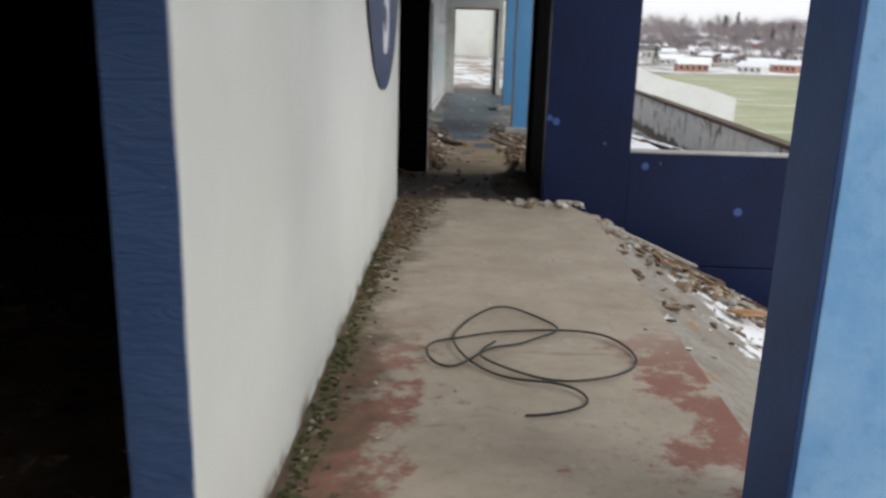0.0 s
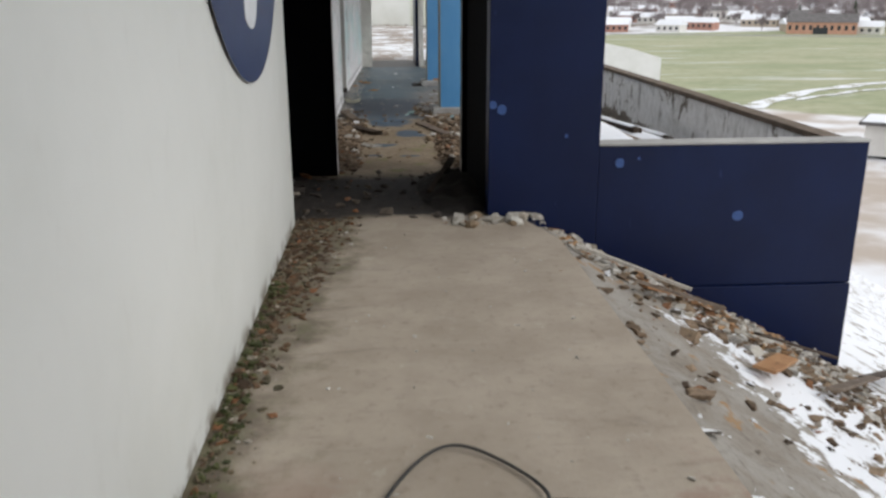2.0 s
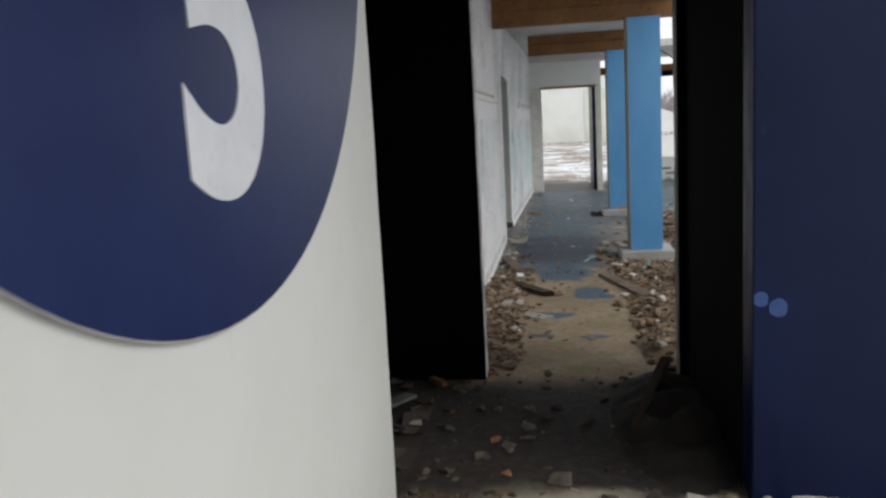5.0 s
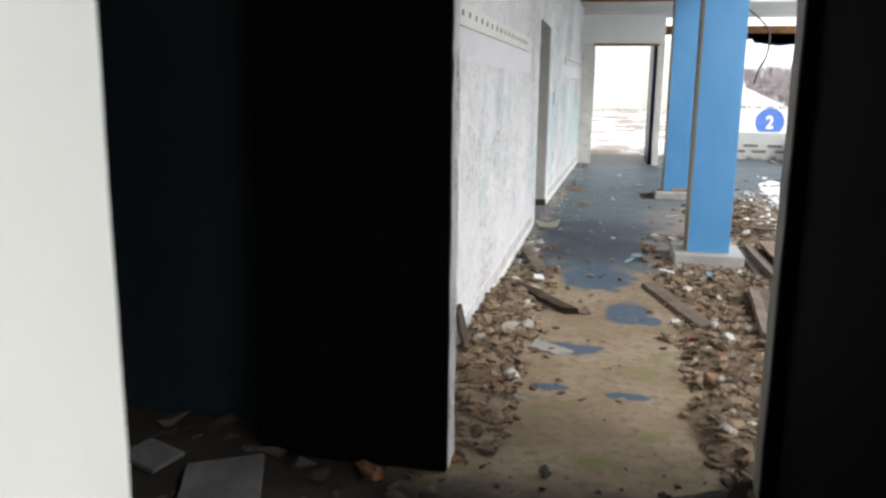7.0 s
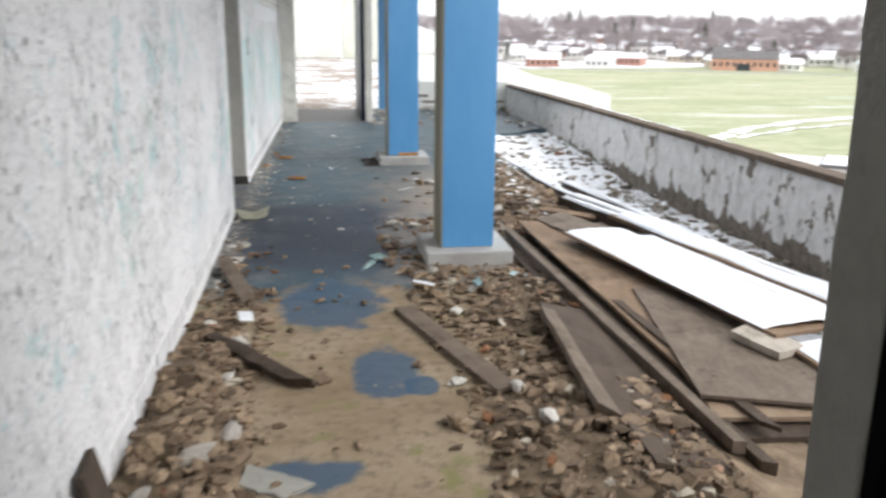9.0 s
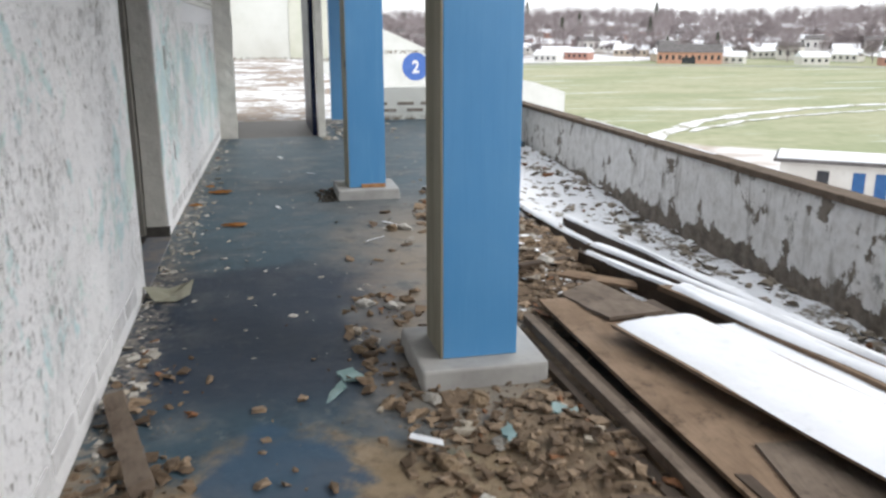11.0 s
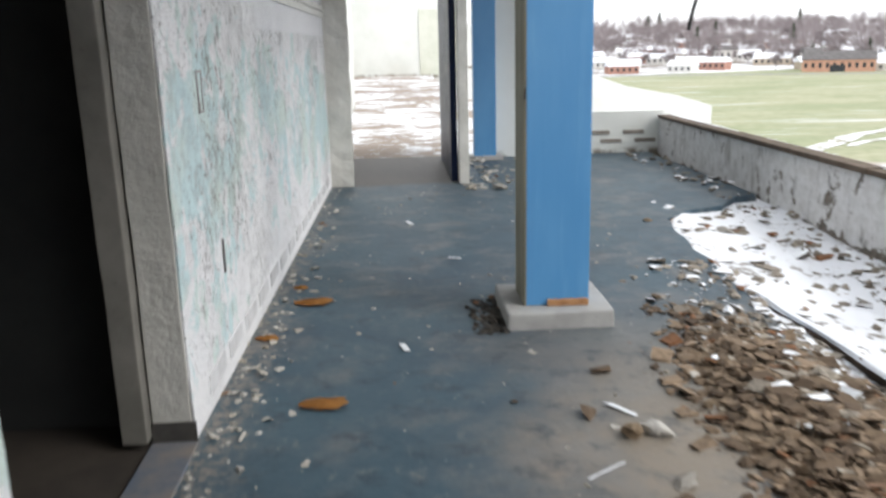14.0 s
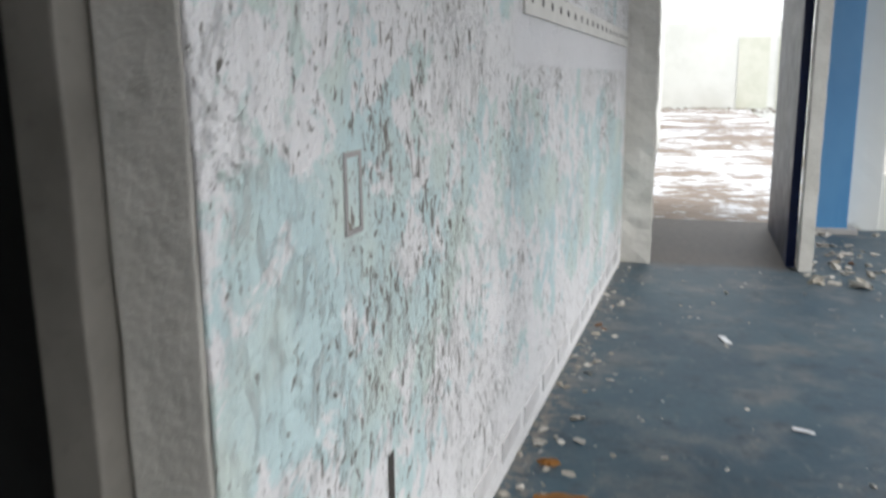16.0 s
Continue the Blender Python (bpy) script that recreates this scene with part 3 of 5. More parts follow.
wall_blue_low = part("wall_blue_low", boxes((1.6, 4.44, 8.012, 8.21, -1.9, -0.616), bevel=0.006), NAVY)
tagged(wall_blue_low, "navy lower course of the stand wall", "wall", kind="structure")
sill = part("window_sill", boxes((2.31, 4.45, 8.022, 8.22, 0.537, 0.556), bevel=0.006), CONCRETE)
tagged(sill, "worn pale concrete sill on the navy wall", "sill", kind="structure")
# Added walls that block stray light at the step between the ceilings.
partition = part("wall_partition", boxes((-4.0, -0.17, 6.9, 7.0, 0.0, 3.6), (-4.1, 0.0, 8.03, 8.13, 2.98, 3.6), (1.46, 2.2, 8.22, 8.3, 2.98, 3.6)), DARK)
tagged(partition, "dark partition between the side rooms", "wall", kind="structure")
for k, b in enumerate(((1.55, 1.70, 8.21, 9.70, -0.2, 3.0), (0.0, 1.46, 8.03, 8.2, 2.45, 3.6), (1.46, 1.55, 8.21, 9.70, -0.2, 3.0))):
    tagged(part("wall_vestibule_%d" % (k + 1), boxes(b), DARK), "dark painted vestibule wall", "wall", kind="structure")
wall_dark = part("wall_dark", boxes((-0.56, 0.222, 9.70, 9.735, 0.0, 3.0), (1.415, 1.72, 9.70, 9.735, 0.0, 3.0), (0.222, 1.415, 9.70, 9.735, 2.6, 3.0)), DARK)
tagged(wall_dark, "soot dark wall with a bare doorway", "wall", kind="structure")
jamb_l = part("jamb_near_left", rough_box(-0.15, 0.226, 9.735, 9.86, 0.0, 3.0, 0.1, 0.006, 4), PEEL)
tagged(jamb_l, "peeling white doorway jamb", "jamb", kind="structure")
jamb_r = part("jamb_near_right", rough_box(1.411, 1.72, 9.735, 9.86, -0.1, 3.0, 0.1, 0.006, 5), PLASTER)
tagged(jamb_r, "bare beige doorway jamb", "jamb", kind="structure")
lintel_near = part("lintel_near", boxes((0.226, 1.411, 9.735, 9.86, 2.6, 3.0)), PLASTER)
tagged(lintel_near, "beige lintel over the near doorway", "lintel", kind="structure")
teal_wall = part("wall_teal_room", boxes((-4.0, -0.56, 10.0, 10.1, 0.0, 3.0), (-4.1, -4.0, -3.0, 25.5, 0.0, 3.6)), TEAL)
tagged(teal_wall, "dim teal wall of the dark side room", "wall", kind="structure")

wall_room = part("wall_left_peeling", rough_box(-0.17, 0.0, 9.86, 15.72, 0.0, 3.0, 0.14, 0.005, 6), PEEL)
tagged(wall_room, "white and aqua wall with badly peeling paint", "wall", kind="structure")
wall_room2 = part("wall_left_peeling_far", rough_box(-0.012, 0.0, 17.172, 23.28, 0.0, 3.0, 0.12, 0.004, 7), PEEL)
tagged(wall_room2, "white and aqua wall with badly peeling paint", "wall", kind="structure")
wall_core = part("wall_left_core", rough_box(-0.165, -0.0125, 17.165, 23.28, 0.0, 3.0, 0.16, 0.006, 9), simple("trowelled_grey_reveal", (0.39, 0.385, 0.355), (0.47, 0.46, 0.43), 3, 0.75, 0.8, 0.022))
tagged(wall_core, "grey plastered door reveal", "wall", kind="structure")
wall_over = part("wall_left_lintel", boxes((-0.165, -0.002, 15.72, 17.165, 2.22, 3.0)), PEEL)
tagged(wall_over, "peeling lintel over the side doorway", "lintel", kind="structure")
stop_post = part("door_frame_post", rough_box(-0.27, -0.172, 17.10, 17.30, 0.03, 2.25, 0.2, 0.003, 8), simple("grey_frame_paint", (0.12, 0.115, 0.10), (0.19, 0.18, 0.16), 3, 0.7))
tagged(stop_post, "grey wooden frame post of the side doorway", "door frame", kind="structure")
# Grey walls darkened in colour because this room is unlit.
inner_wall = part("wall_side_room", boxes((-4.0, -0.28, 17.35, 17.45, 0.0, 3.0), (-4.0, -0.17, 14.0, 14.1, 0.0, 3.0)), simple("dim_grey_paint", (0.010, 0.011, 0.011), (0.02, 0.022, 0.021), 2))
tagged(inner_wall, "dim grey wall of the side room", "wall", kind="structure")
kick = part("trim", boxes((-0.17, 0.006, 17.158, 17.164, 0.0, 0.09), bevel=0.0), HOLE)
tagged(kick, "dark base strip at the door reveal", "trim", kind="structure")
sill_side = part("threshold", boxes((-0.17, 0.012, 15.72, 17.15, -0.01, 0.012), bevel=0.004), simple("worn_blue_threshold", (0.07, 0.10, 0.145), (0.20, 0.175, 0.15), 3.5, 0.7, 0.6, 0.01))
tagged(sill_side, "worn blue grey threshold of the side doorway", "threshold", kind="structure")

wall_end = part("wall_end", rough_box(0.0, 0.385, 23.28, 23.46, 0.0, 2.33, 0.1, 0.022, 11), CREAM)
tagged(wall_end, "pale rough end wall with a broken doorway edge", "wall", kind="structure")
wall_end_r = part("wall_end_right", rough_box(1.58, 1.69, 23.28, 23.46, 0.0, 2.33, 0.1, 0.005, 12), CREAM)
tagged(wall_end_r, "pale rough pier beside the end doorway", "wall", kind="structure")
wall_end_t = part("wall_end_lintel", rough_box(0.0, 1.69, 23.28, 23.46, 2.33, 2.86, 0.2, 0.004, 13), WHITE)
tagged(wall_end_t, "white lintel wall over the end doorway", "lintel", kind="structure")
head = part("door_head", boxes((0.37, 1.59, 23.27, 23.45, 2.285, 2.328), bevel=0.004), BEAM)
tagged(head, "thin brown wooden door head", "door head", kind="structure")
reveal = part("wall_end_reveal", boxes((1.50, 1.575, 23.47, 25.4, 0.0, 2.6)), NAVY)
tagged(reveal, "navy painted side of the end passage", "wall", kind="structure")
wall_end_l = part("wall_end_passage", boxes((-0.1, 0.0, 23.46, 26.0, 0.0, 3.0)), WHITE)
tagged(wall_end_l, "white wall of the end passage", "wall", kind="structure")
pier = part("pier_white", rough_box(2.26, 2.58, 25.45, 25.7, -0.2, 2.6, 0.15, 0.004, 14), WHITE)
tagged(pier, "white pier at the end of the parapet", "pier", kind="structure")

ceiling = part("ceiling", boxes((-4.1, 2.1, 8.03, 25.6, 2.98, 3.12), (-4.1, 2.2, -3.2, 8.03, 3.6, 3.75)), CEIL)
tagged(ceiling, "stained grey ceiling slab", "ceiling", kind="structure")

# ---- parapets ----
parapet = part("parapet", rough_box(4.45, 4.60, 8.21, 25.5, -1.9, 0.47, 0.25, 0.008, 15), PARAPET)
tagged(parapet, "block parapet with flaking white render", "parapet", kind="structure")
parapet_end = part("parapet_end", rough_box(2.58, 4.66, 25.5, 25.7, -0.6, 0.58, 0.2, 0.006, 16), WHITE)
tagged(parapet_end, "white end parapet with bare blocks", "parapet", kind="structure")
y = 8.22
rnd = random.Random(5)
while y < 25.3:
    n = min(rnd.uniform(2.2, 3.6), 25.46 - y)
    bm = boxes((4.425 + rnd.uniform(-0.006, 0.006), 4.60, y, y + n - 0.012, 0.474, 0.522 + rnd.uniform(-0.004, 0.006)), bevel=0.006)
    tagged(part("coping_board", bm, COPING), "dark wet timber coping on the parapet", "coping board", "coping of the parapet")
    y += n


def lumpy_strip(x0, x1, y0, y1, z, thick, seed, nx=6, ny=120):
    bm = bmesh.new()
    rows = []
    for j in range(ny + 1):
        yy = y0 + (y1 - y0) * j / ny
        row = []
        for i in range(nx + 1):
            u = i / nx
            ex = 0.03 * wob(yy, u, 2.0, seed)
            h = thick * math.sin(math.pi * min(1, max(0, u))) ** 0.5 * (0.6 + 0.6 * abs(wob(u * 2, yy, 2.5, seed + 4)))
            row.append(bm.verts.new((x0 + (x1 - x0) * u + ex, yy, z + h)))
        rows.append(row)
    for a, b in zip(rows, rows[1:]):
        for i in range(nx):
            bm.faces.new((a[i], a[i + 1], b[i + 1], b[i])).smooth = True
    return bm


cap_snow = part("snow_on_parapet", lumpy_strip(4.56, 4.63, 8.25, 25.45, 0.505, 0.022, 3), SNOW)
tagged(cap_snow, "thin snow lying along the parapet", "snow", kind="stuff")




def lean(ob, f):
    """Moves each vertex of a mesh along x by f(x, y)."""
    for v in ob.data.vertices:
        v.co.x += f(v.co.x, v.co.y)


def splay(x, y):
    return -0.16 + 0.30 * (y - 8.2) / 17.3


lean(wall_room2, lambda x, y: 0.13 * (y - 17.17) / 6.1)
lean(wall_left, lambda x, y: -0.034 * max(0.0, 4.0 - y) / 2.25)
lean(wall_left_edge, lambda x, y: -0.034)
lean(parapet, splay)
lean(cap_snow, splay)
lean(terrace, lambda x, y: splay(x, y) * max(0.0, (x - 3.0) / 1.45))
for ob in list(scene.objects):
    if ob.name.startswith("coping_board"):
        lean(ob, splay)


# ---- columns ----
def column(x, y, plinth=True, top=2.66):
    c = base("column", x, y)
    w = 0.175
    part("shaft", rough_box(-w, w, -0.10, 0.22, 0.10, top, 0.3, 0.002, x * 3 + y, 0.004), SKYBLUE, c)
    part("side_board", rough_box(-w - 0.012, -w - 0.001, -0.102, 0.222, 0.10, top, 0.3, 0.002, y, 0.003), SIDE, c, "weathered beige side board")
    if plinth:
        part("plinth", rough_box(-0.295, 0.295, -0.225, 0.36, -0.02, 0.098, 0.15, 0.006, y, 0.015), CONCRETE, c, "grey concrete plinth")
    return tagged(c, "sky blue painted steel column on a concrete plinth", "column", "columns along the terrace")


column(1.68, 14.18)
far_column = column(1.712, 18.52)
part("wedge", rough_box(-0.06, 0.17, -0.125, -0.103, 0.10, 0.135, 0.06, 0.003, 3, 0.002), ORANGE, far_column, "ochre wooden wedge at the foot")
near_post = base("column", 1.845, 2.36)
part("shaft", rough_box(-0.16, 0.2, -0.17, 0.17, 0.0, 3.6, 0.3, 0.003, 21, 0.006), LITBLUE, near_post)
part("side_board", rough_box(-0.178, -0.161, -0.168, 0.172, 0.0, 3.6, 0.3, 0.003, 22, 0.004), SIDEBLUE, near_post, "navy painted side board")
part("base_plate", boxes((-0.26, 0.26, -0.2, 0.2, 0.0, 0.015), bevel=0.004), SKYBLUE, near_post, "blue painted base plate")
tagged(near_post, "bright blue column with a navy side", "column", "columns along the terrace")
end_post = base("column", 2.10, 25.35)
part("shaft", rough_box(-0.15, 0.15, -0.1, 0.1, 0.0, 2.6, 0.3, 0.002, 23, 0.004), SKYBLUE, end_post)
part("plinth", boxes((-0.24, 0.24, -0.2, 0.14, -0.01, 0.05), bevel=0.01), CONCRETE, end_post, "grey concrete plinth")
tagged(end_post, "sky blue column by the end parapet", "column", "columns along the terrace")

# ---- roof beams and fascia ----
for y, x0, x1 in ((14.3, 0.02, 2.1), (18.6, 0.28, 2.1)):
    b = base("roof_beam", 0, y, 2.66)
    part("timber", boxes((x0, x1, -0.07, 0.07, 0.002, 0.17), bevel=0.006), BEAM, b)
    part("timber", boxes((x0, x1, -0.05, 0.05, 0.175, 0.318), bevel=0.006), BEAM, b)
    tagged(b, "brown double timber roof beam on the columns", "roof beam", "roof beams")
edge_beam = part("edge_beam", boxes((1.4, 4.6, 25.42, 25.56, 2.62, 2.80), bevel=0.006), BEAM)
tagged(edge_beam, "brown timber edge beam under the roof", "roof beam")
bm = bmesh.new()
xs = steps(2.3, 4.6, 40)
low = [2.42 + 0.05 * wob(x, 3, 3.1, 2) + (0.10 if 3.2 < x < 3.6 else 0) for x in xs]
ta = [bm.verts.new((x, 25.40, 2.64)) for x in xs]
tb = [bm.verts.new((x, 25.40, z)) for x, z in zip(xs, low)]
for i in range(40):
    bm.faces.new((ta[i], ta[i + 1], tb[i + 1], tb[i]))
bmesh.ops.solidify(bm, geom=bm.faces[:], thickness=0.012)
tagged(part("fascia_board", bm, BLUEDOOR), "torn blue fascia hanging under the edge beam", "fascia")


# ---- round painted number signs ----
def disc_mesh(r, t):
    bm = bmesh.new()
    bmesh.ops.create_cone(bm, cap_ends=True, segments=96, radius1=r, radius2=r, depth=t)
    return bm


def number_sign(digit, m, r, h, wide, colour, label, drop=0.0, aside=0.0):
    s = new("number_sign")
    s.matrix_world = m
    part("disc", disc_mesh(r, 0.003), colour, s)
    # Added grey ring, standing in for a faint shadow edge round the disc.
    ring = bmesh.new()
    n = 96
    a = [ring.verts.new((math.cos(i * math.tau / n) * r * 1.0, math.sin(i * math.tau / n) * r, 0.0005)) for i in range(n)]
    b = [ring.verts.new((math.cos(i * math.tau / n) * r * 1.003, math.sin(i * math.tau / n) * r * 1.003, 0.0005)) for i in range(n)]
    for i in range(n):
        ring.faces.new((a[i], a[(i + 1) % n], b[(i + 1) % n], b[i]))
    part("rim", ring, BLOCK, s, "thin grey painted rim")
    curve = bpy.data.curves.new("numeral", "FONT")
    curve.body = digit
    curve.size = 1.0
    curve.offset = 0.03
    curve.extrude = 0.002
    curve.align_x = "CENTER"
    ob = new("numeral", curve)
    data = bpy.data.meshes.new_from_object(ob.evaluated_get(bpy.context.evaluated_depsgraph_get()))
    bpy.data.objects.remove(ob)
    lo, hi = min(v.co.y for v in data.vertices), max(v.co.y for v in data.vertices)
    x0, x1 = min(v.co.x for v in data.vertices), max(v.co.x for v in data.vertices)
    for v in data.vertices:
        v.co = Vector(((v.co.x - (x0 + x1) / 2) / (x1 - x0) * wide + aside, ((v.co.y - lo) / (hi - lo) - 0.5) * h + drop, 0.003 + v.co.z))
    data.materials.clear()
    data.materials.append(PAINTWHITE)
    ob = new("numeral", data)
    ob.parent = s
    tagged(ob, "white painted numeral %s" % digit)
    return tagged(s, label, "number sign", "section number signs")


face_x = Matrix(((0, 0, 1, 0), (1, 0, 0, 0), (0, 1, 0, 0), (0, 0, 0, 1)))
number_sign("5", Matrix.Translation((0.005, 6.455, 2.62)) @ face_x, 1.43, 0.80, 0.44, DISCNAVY, "round navy painted sign with white numeral 5", -0.76, 0.02)

# ---- cable on the floor ----
cable_path = ((0.94, 3.20), (1.05, 3.19), (1.17, 3.23), (1.26, 3.36), (1.22, 3.48), (1.08, 3.53), (0.88, 3.58), (0.70, 3.74), (0.60, 4.00), (0.62, 4.24), (0.74, 4.50), (0.90, 4.68), (1.08, 4.56),
              (1.26, 4.28), (1.10, 4.14), (0.96, 4.04), (0.84, 4.00), (0.74, 3.84), (0.62, 3.68), (0.50, 3.74), (0.46, 3.92), (0.52, 4.08), (0.66, 4.10), (0.80, 4.16), (0.98, 4.27),
              (1.22, 4.28), (1.48, 4.22), (1.60, 3.96), (1.54, 3.74), (1.36, 3.58), (1.12, 3.56), (0.92, 3.66), (0.72, 3.82), (0.76, 3.96), (0.84, 4.06))
cd = bpy.data.curves.new("cable", "CURVE")
cd.dimensions = "3D"
cd.bevel_depth = 0.0065
cd.bevel_resolution = 3
sp = cd.splines.new("NURBS")
sp.points.add(len(cable_path) - 1)
for i, (p, (cx, cy)) in enumerate(zip(sp.points, cable_path)):
    p.co = (cx, cy, 0.010 + 0.012 * (i % 3), 1)
sp.use_endpoint_u = True
sp.order_u = 4
tmp = new("cable", cd)
cable_mesh = bpy.data.meshes.new_from_object(tmp.evaluated_get(bpy.context.evaluated_depsgraph_get()))
bpy.data.objects.remove(tmp)
cable_mesh.materials.clear()
cable_mesh.materials.append(BLACK)
tagged(new("cable", cable_mesh), "loosely coiled black cable on the concrete floor", "cable")


# ---- rubble ----
BOX_F = ((0, 1, 3, 2), (4, 6, 7, 5), (0, 4, 5, 1), (2, 3, 7, 6), (0, 2, 6, 4), (1, 5, 7, 3))


def stones(name, spots, material, label, seed):
    """One mesh of many loose broken stones; spots yields x, y, z, size, flatness."""
    rng = np.random.default_rng(seed)
    verts, faces = [], []
    corner = np.array([(a, b, c) for a in (-1, 1) for b in (-1, 1) for c in (-1, 1)], float)
    g = (1 + 5 ** 0.5) / 2
    ball = np.array([(-1, g, 0), (1, g, 0), (-1, -g, 0), (1, -g, 0), (0, -1, g), (0, 1, g), (0, -1, -g), (0, 1, -g), (g, 0, -1), (g, 0, 1), (-g, 0, -1), (-g, 0, 1)]) / 1.9
    ball_f = ((0, 11, 5), (0, 5, 1), (0, 1, 7), (0, 7, 10), (0, 10, 11), (1, 5, 9), (5, 11, 4), (11, 10, 2), (10, 7, 6), (7, 1, 8), (3, 9, 4), (3, 4, 2), (3, 2, 6), (3, 6, 8), (3, 8, 9), (4, 9, 5), (2, 4, 11), (6, 2, 10), (8, 6, 7), (9, 8, 1))
    for x, y, z, size, flat in spots:
        clod = rng.random() < 0.7
        kind, shape = (ball, ball_f) if clod else (corner, BOX_F)
        c = kind * (0.5 * size * np.array([rng.uniform(0.7, 1.5), rng.uniform(0.45, 1.1), (flat * 1.1 if clod else flat * 0.6) * rng.uniform(0.6, 1.2)]))
        c += rng.normal(0, size * 0.13, c.shape) * (1, 1, flat)
        a, tilt = rng.uniform(0, 6.28), rng.normal(0, 0.28)
        rz = np.array([[np.cos(a), -np.sin(a), 0], [np.sin(a), np.cos(a), 0], [0, 0, 1]])
        rx = np.array([[1, 0, 0], [0, np.cos(tilt), -np.sin(tilt)], [0, np.sin(tilt), np.cos(tilt)]])
        c = c @ (rz @ rx).T
        c += (x, y, z - c[:, 2].min() * 0.75)
        n = len(verts)
        verts += c.tolist()
        faces += [tuple(n + k for k in f) for f in shape]
    data = bpy.data.meshes.new(name)
    data.from_pydata(verts, [], faces)
    data.materials.append(material)
    return tagged(new(name, data), label, "rubble", kind="stuff")


def scatter(n, x0, x1, y0, y1, lo, hi, zf, seed, flat=0.5, dense=None, power=2.5):
    r = random.Random(seed)
    out = []
    while len(out) < n:
        x, y = r.uniform(x0, x1), r.uniform(y0, y1)
        if dense and r.random() > dense(x, y):
            continue
        out.append((x, y, zf(x, y), lo + (hi - lo) * r.random() ** power, flat))
    return out


def flat_z(x, y):
    return -0.002


def heap(x, y):
    """Depth of the debris lying on the floor."""
    h = 0.0
    for cx, cy, rx, ry, top in ((0.10, 11.4, 0.34, 1.9, 0.12), (1.75, 11.2, 0.50, 1.5, 0.10), (1.9, 13.2, 0.35, 0.8, 0.06), (2.52, 16.4, 0.44, 2.2, 0.08), (1.45, 10.4, 0.25, 0.5, 0.10), (1.28, 9.0, 0.34, 0.95, 0.16)):
        d = ((x - cx) / rx) ** 2 + ((y - cy) / ry) ** 2
        h = max(h, top * max(0.0, 1 - d))
    return h


sheet_heap = [("left", 0.0, 0.5, 9.95, 13.6), ("right", 1.0, 2.5, 9.95, 14.2), ("far", 1.2, 2.9, 14.2, 18.8)]
HEAP = simple("earthy_debris", (0.125, 0.085, 0.052), (0.27, 0.205, 0.14), 5, 0.95, 0.9, 0.03, fine=5)
for n, x0, x1, y0, y1 in sheet_heap:
    ob = sheet("debris_heap", steps(x0, x1, 40), steps(y0, y1, 90), lambda x, y: heap(x, y) * (0.75 + 0.5 * wob(x, y, 6, 1)) - 0.012 + 0.006 * wob(x, y, 20, 2), HEAP)
    tagged(ob, "low heap of earth and broken plaster on the floor", "debris heap", kind="stuff")


def clear_path(x, y):
    mid = 0.85 + 0.1 * math.sin(y * 1.3)
    return min(1.0, max(0.05, (abs(x - mid) - 0.36) / 0.4))


def on_heap(x, y):
    return max(0.0, heap(x, y) * 0.95 - 0.01)


def ground_2(x, y):
    return slope_z(x, y) + 0.01


stones("rubble", scatter(3000, 0.02, 2.0, 9.9, 14.6, 0.006, 0.06, on_heap, 1, 0.45, clear_path, 4.0), RUBBLE, "broken stone and plaster rubble on the muddy floor", 1)
stones("rubble", scatter(1100, 0.02, 0.42, 9.9, 13.6, 0.008, 0.07, on_heap, 2, 0.45, None, 3.0), RUBBLE, "broken plaster along the foot of the peeling wall", 2)
stones("rubble", scatter(2300, 1.25, 2.1, 9.9, 13.8, 0.008, 0.07, on_heap, 3, 0.5, None, 3.0), RUBBLE, "broken stone heap beside the boards", 3)


def far_heap(x, y):
    return max(0.0, 1 - ((x - 2.46 - 0.07 * wob(x, y, 5, 2)) / 0.52) ** 2 - ((y - 16.4) / 2.5) ** 2) + 0.004


stones("rubble", scatter(4800, 1.3, 3.2, 14.3, 19.2, 0.008, 0.085, on_heap, 4, 0.28, far_heap, 3.0), RUBBLE, "flat broken tiles and stone beside the column", 4)
stones("rubble", scatter(900, 2.3, 3.3, 14.8, 19.6, 0.012, 0.09, lambda x, y: max(on_heap(x, y), 0.0) if x < 2.6 + 0.11 * (y - 15.4) else terrace_z(x, y) - 0.01, 24, 0.4, lambda x, y: max(0.1, 1 - abs(x - 2.65 - 0.06 * (y - 15.4)) * 2.6), 2.6), RUBBLE_SNOW, "broken stone half under snow at the floor edge", 24)
stones("rubble", scatter(500, 4.0, 4.5, 9.0, 25.3, 0.015, 0.10, lambda x, y: terrace_z(x, y) if y < 21.8 else 0.0, 25, 0.5, None, 2.4), RUBBLE_SNOW, "dirt and snow along the parapet foot", 25)
stones("rubble", scatter(220, 1.20, 1.42, 18.25, 18.9, 0.01, 0.05, flat_z, 26, 0.45, lambda x, y: max(0.05, 1 - (1.42 - x) * 5), 1.8), make_rubble("black_dirt", (0.02, 0.017, 0.014), (0.07, 0.06, 0.05)), "dark dirt beside the column plinth", 26)
stones("rubble", scatter(1700, 0.004, 0.62, 4.6, 8.1, 0.008, 0.045, flat_z, 27, 0.3, lambda x, y: max(0.0, 1 - x / (0.06 + 0.15 * max(0.0, y - 4.6))), 2.4), make_rubble("brown_leaf_litter", (0.045, 0.026, 0.014), (0.15, 0.088, 0.045)), "brown leaf litter along the white wall", 27)
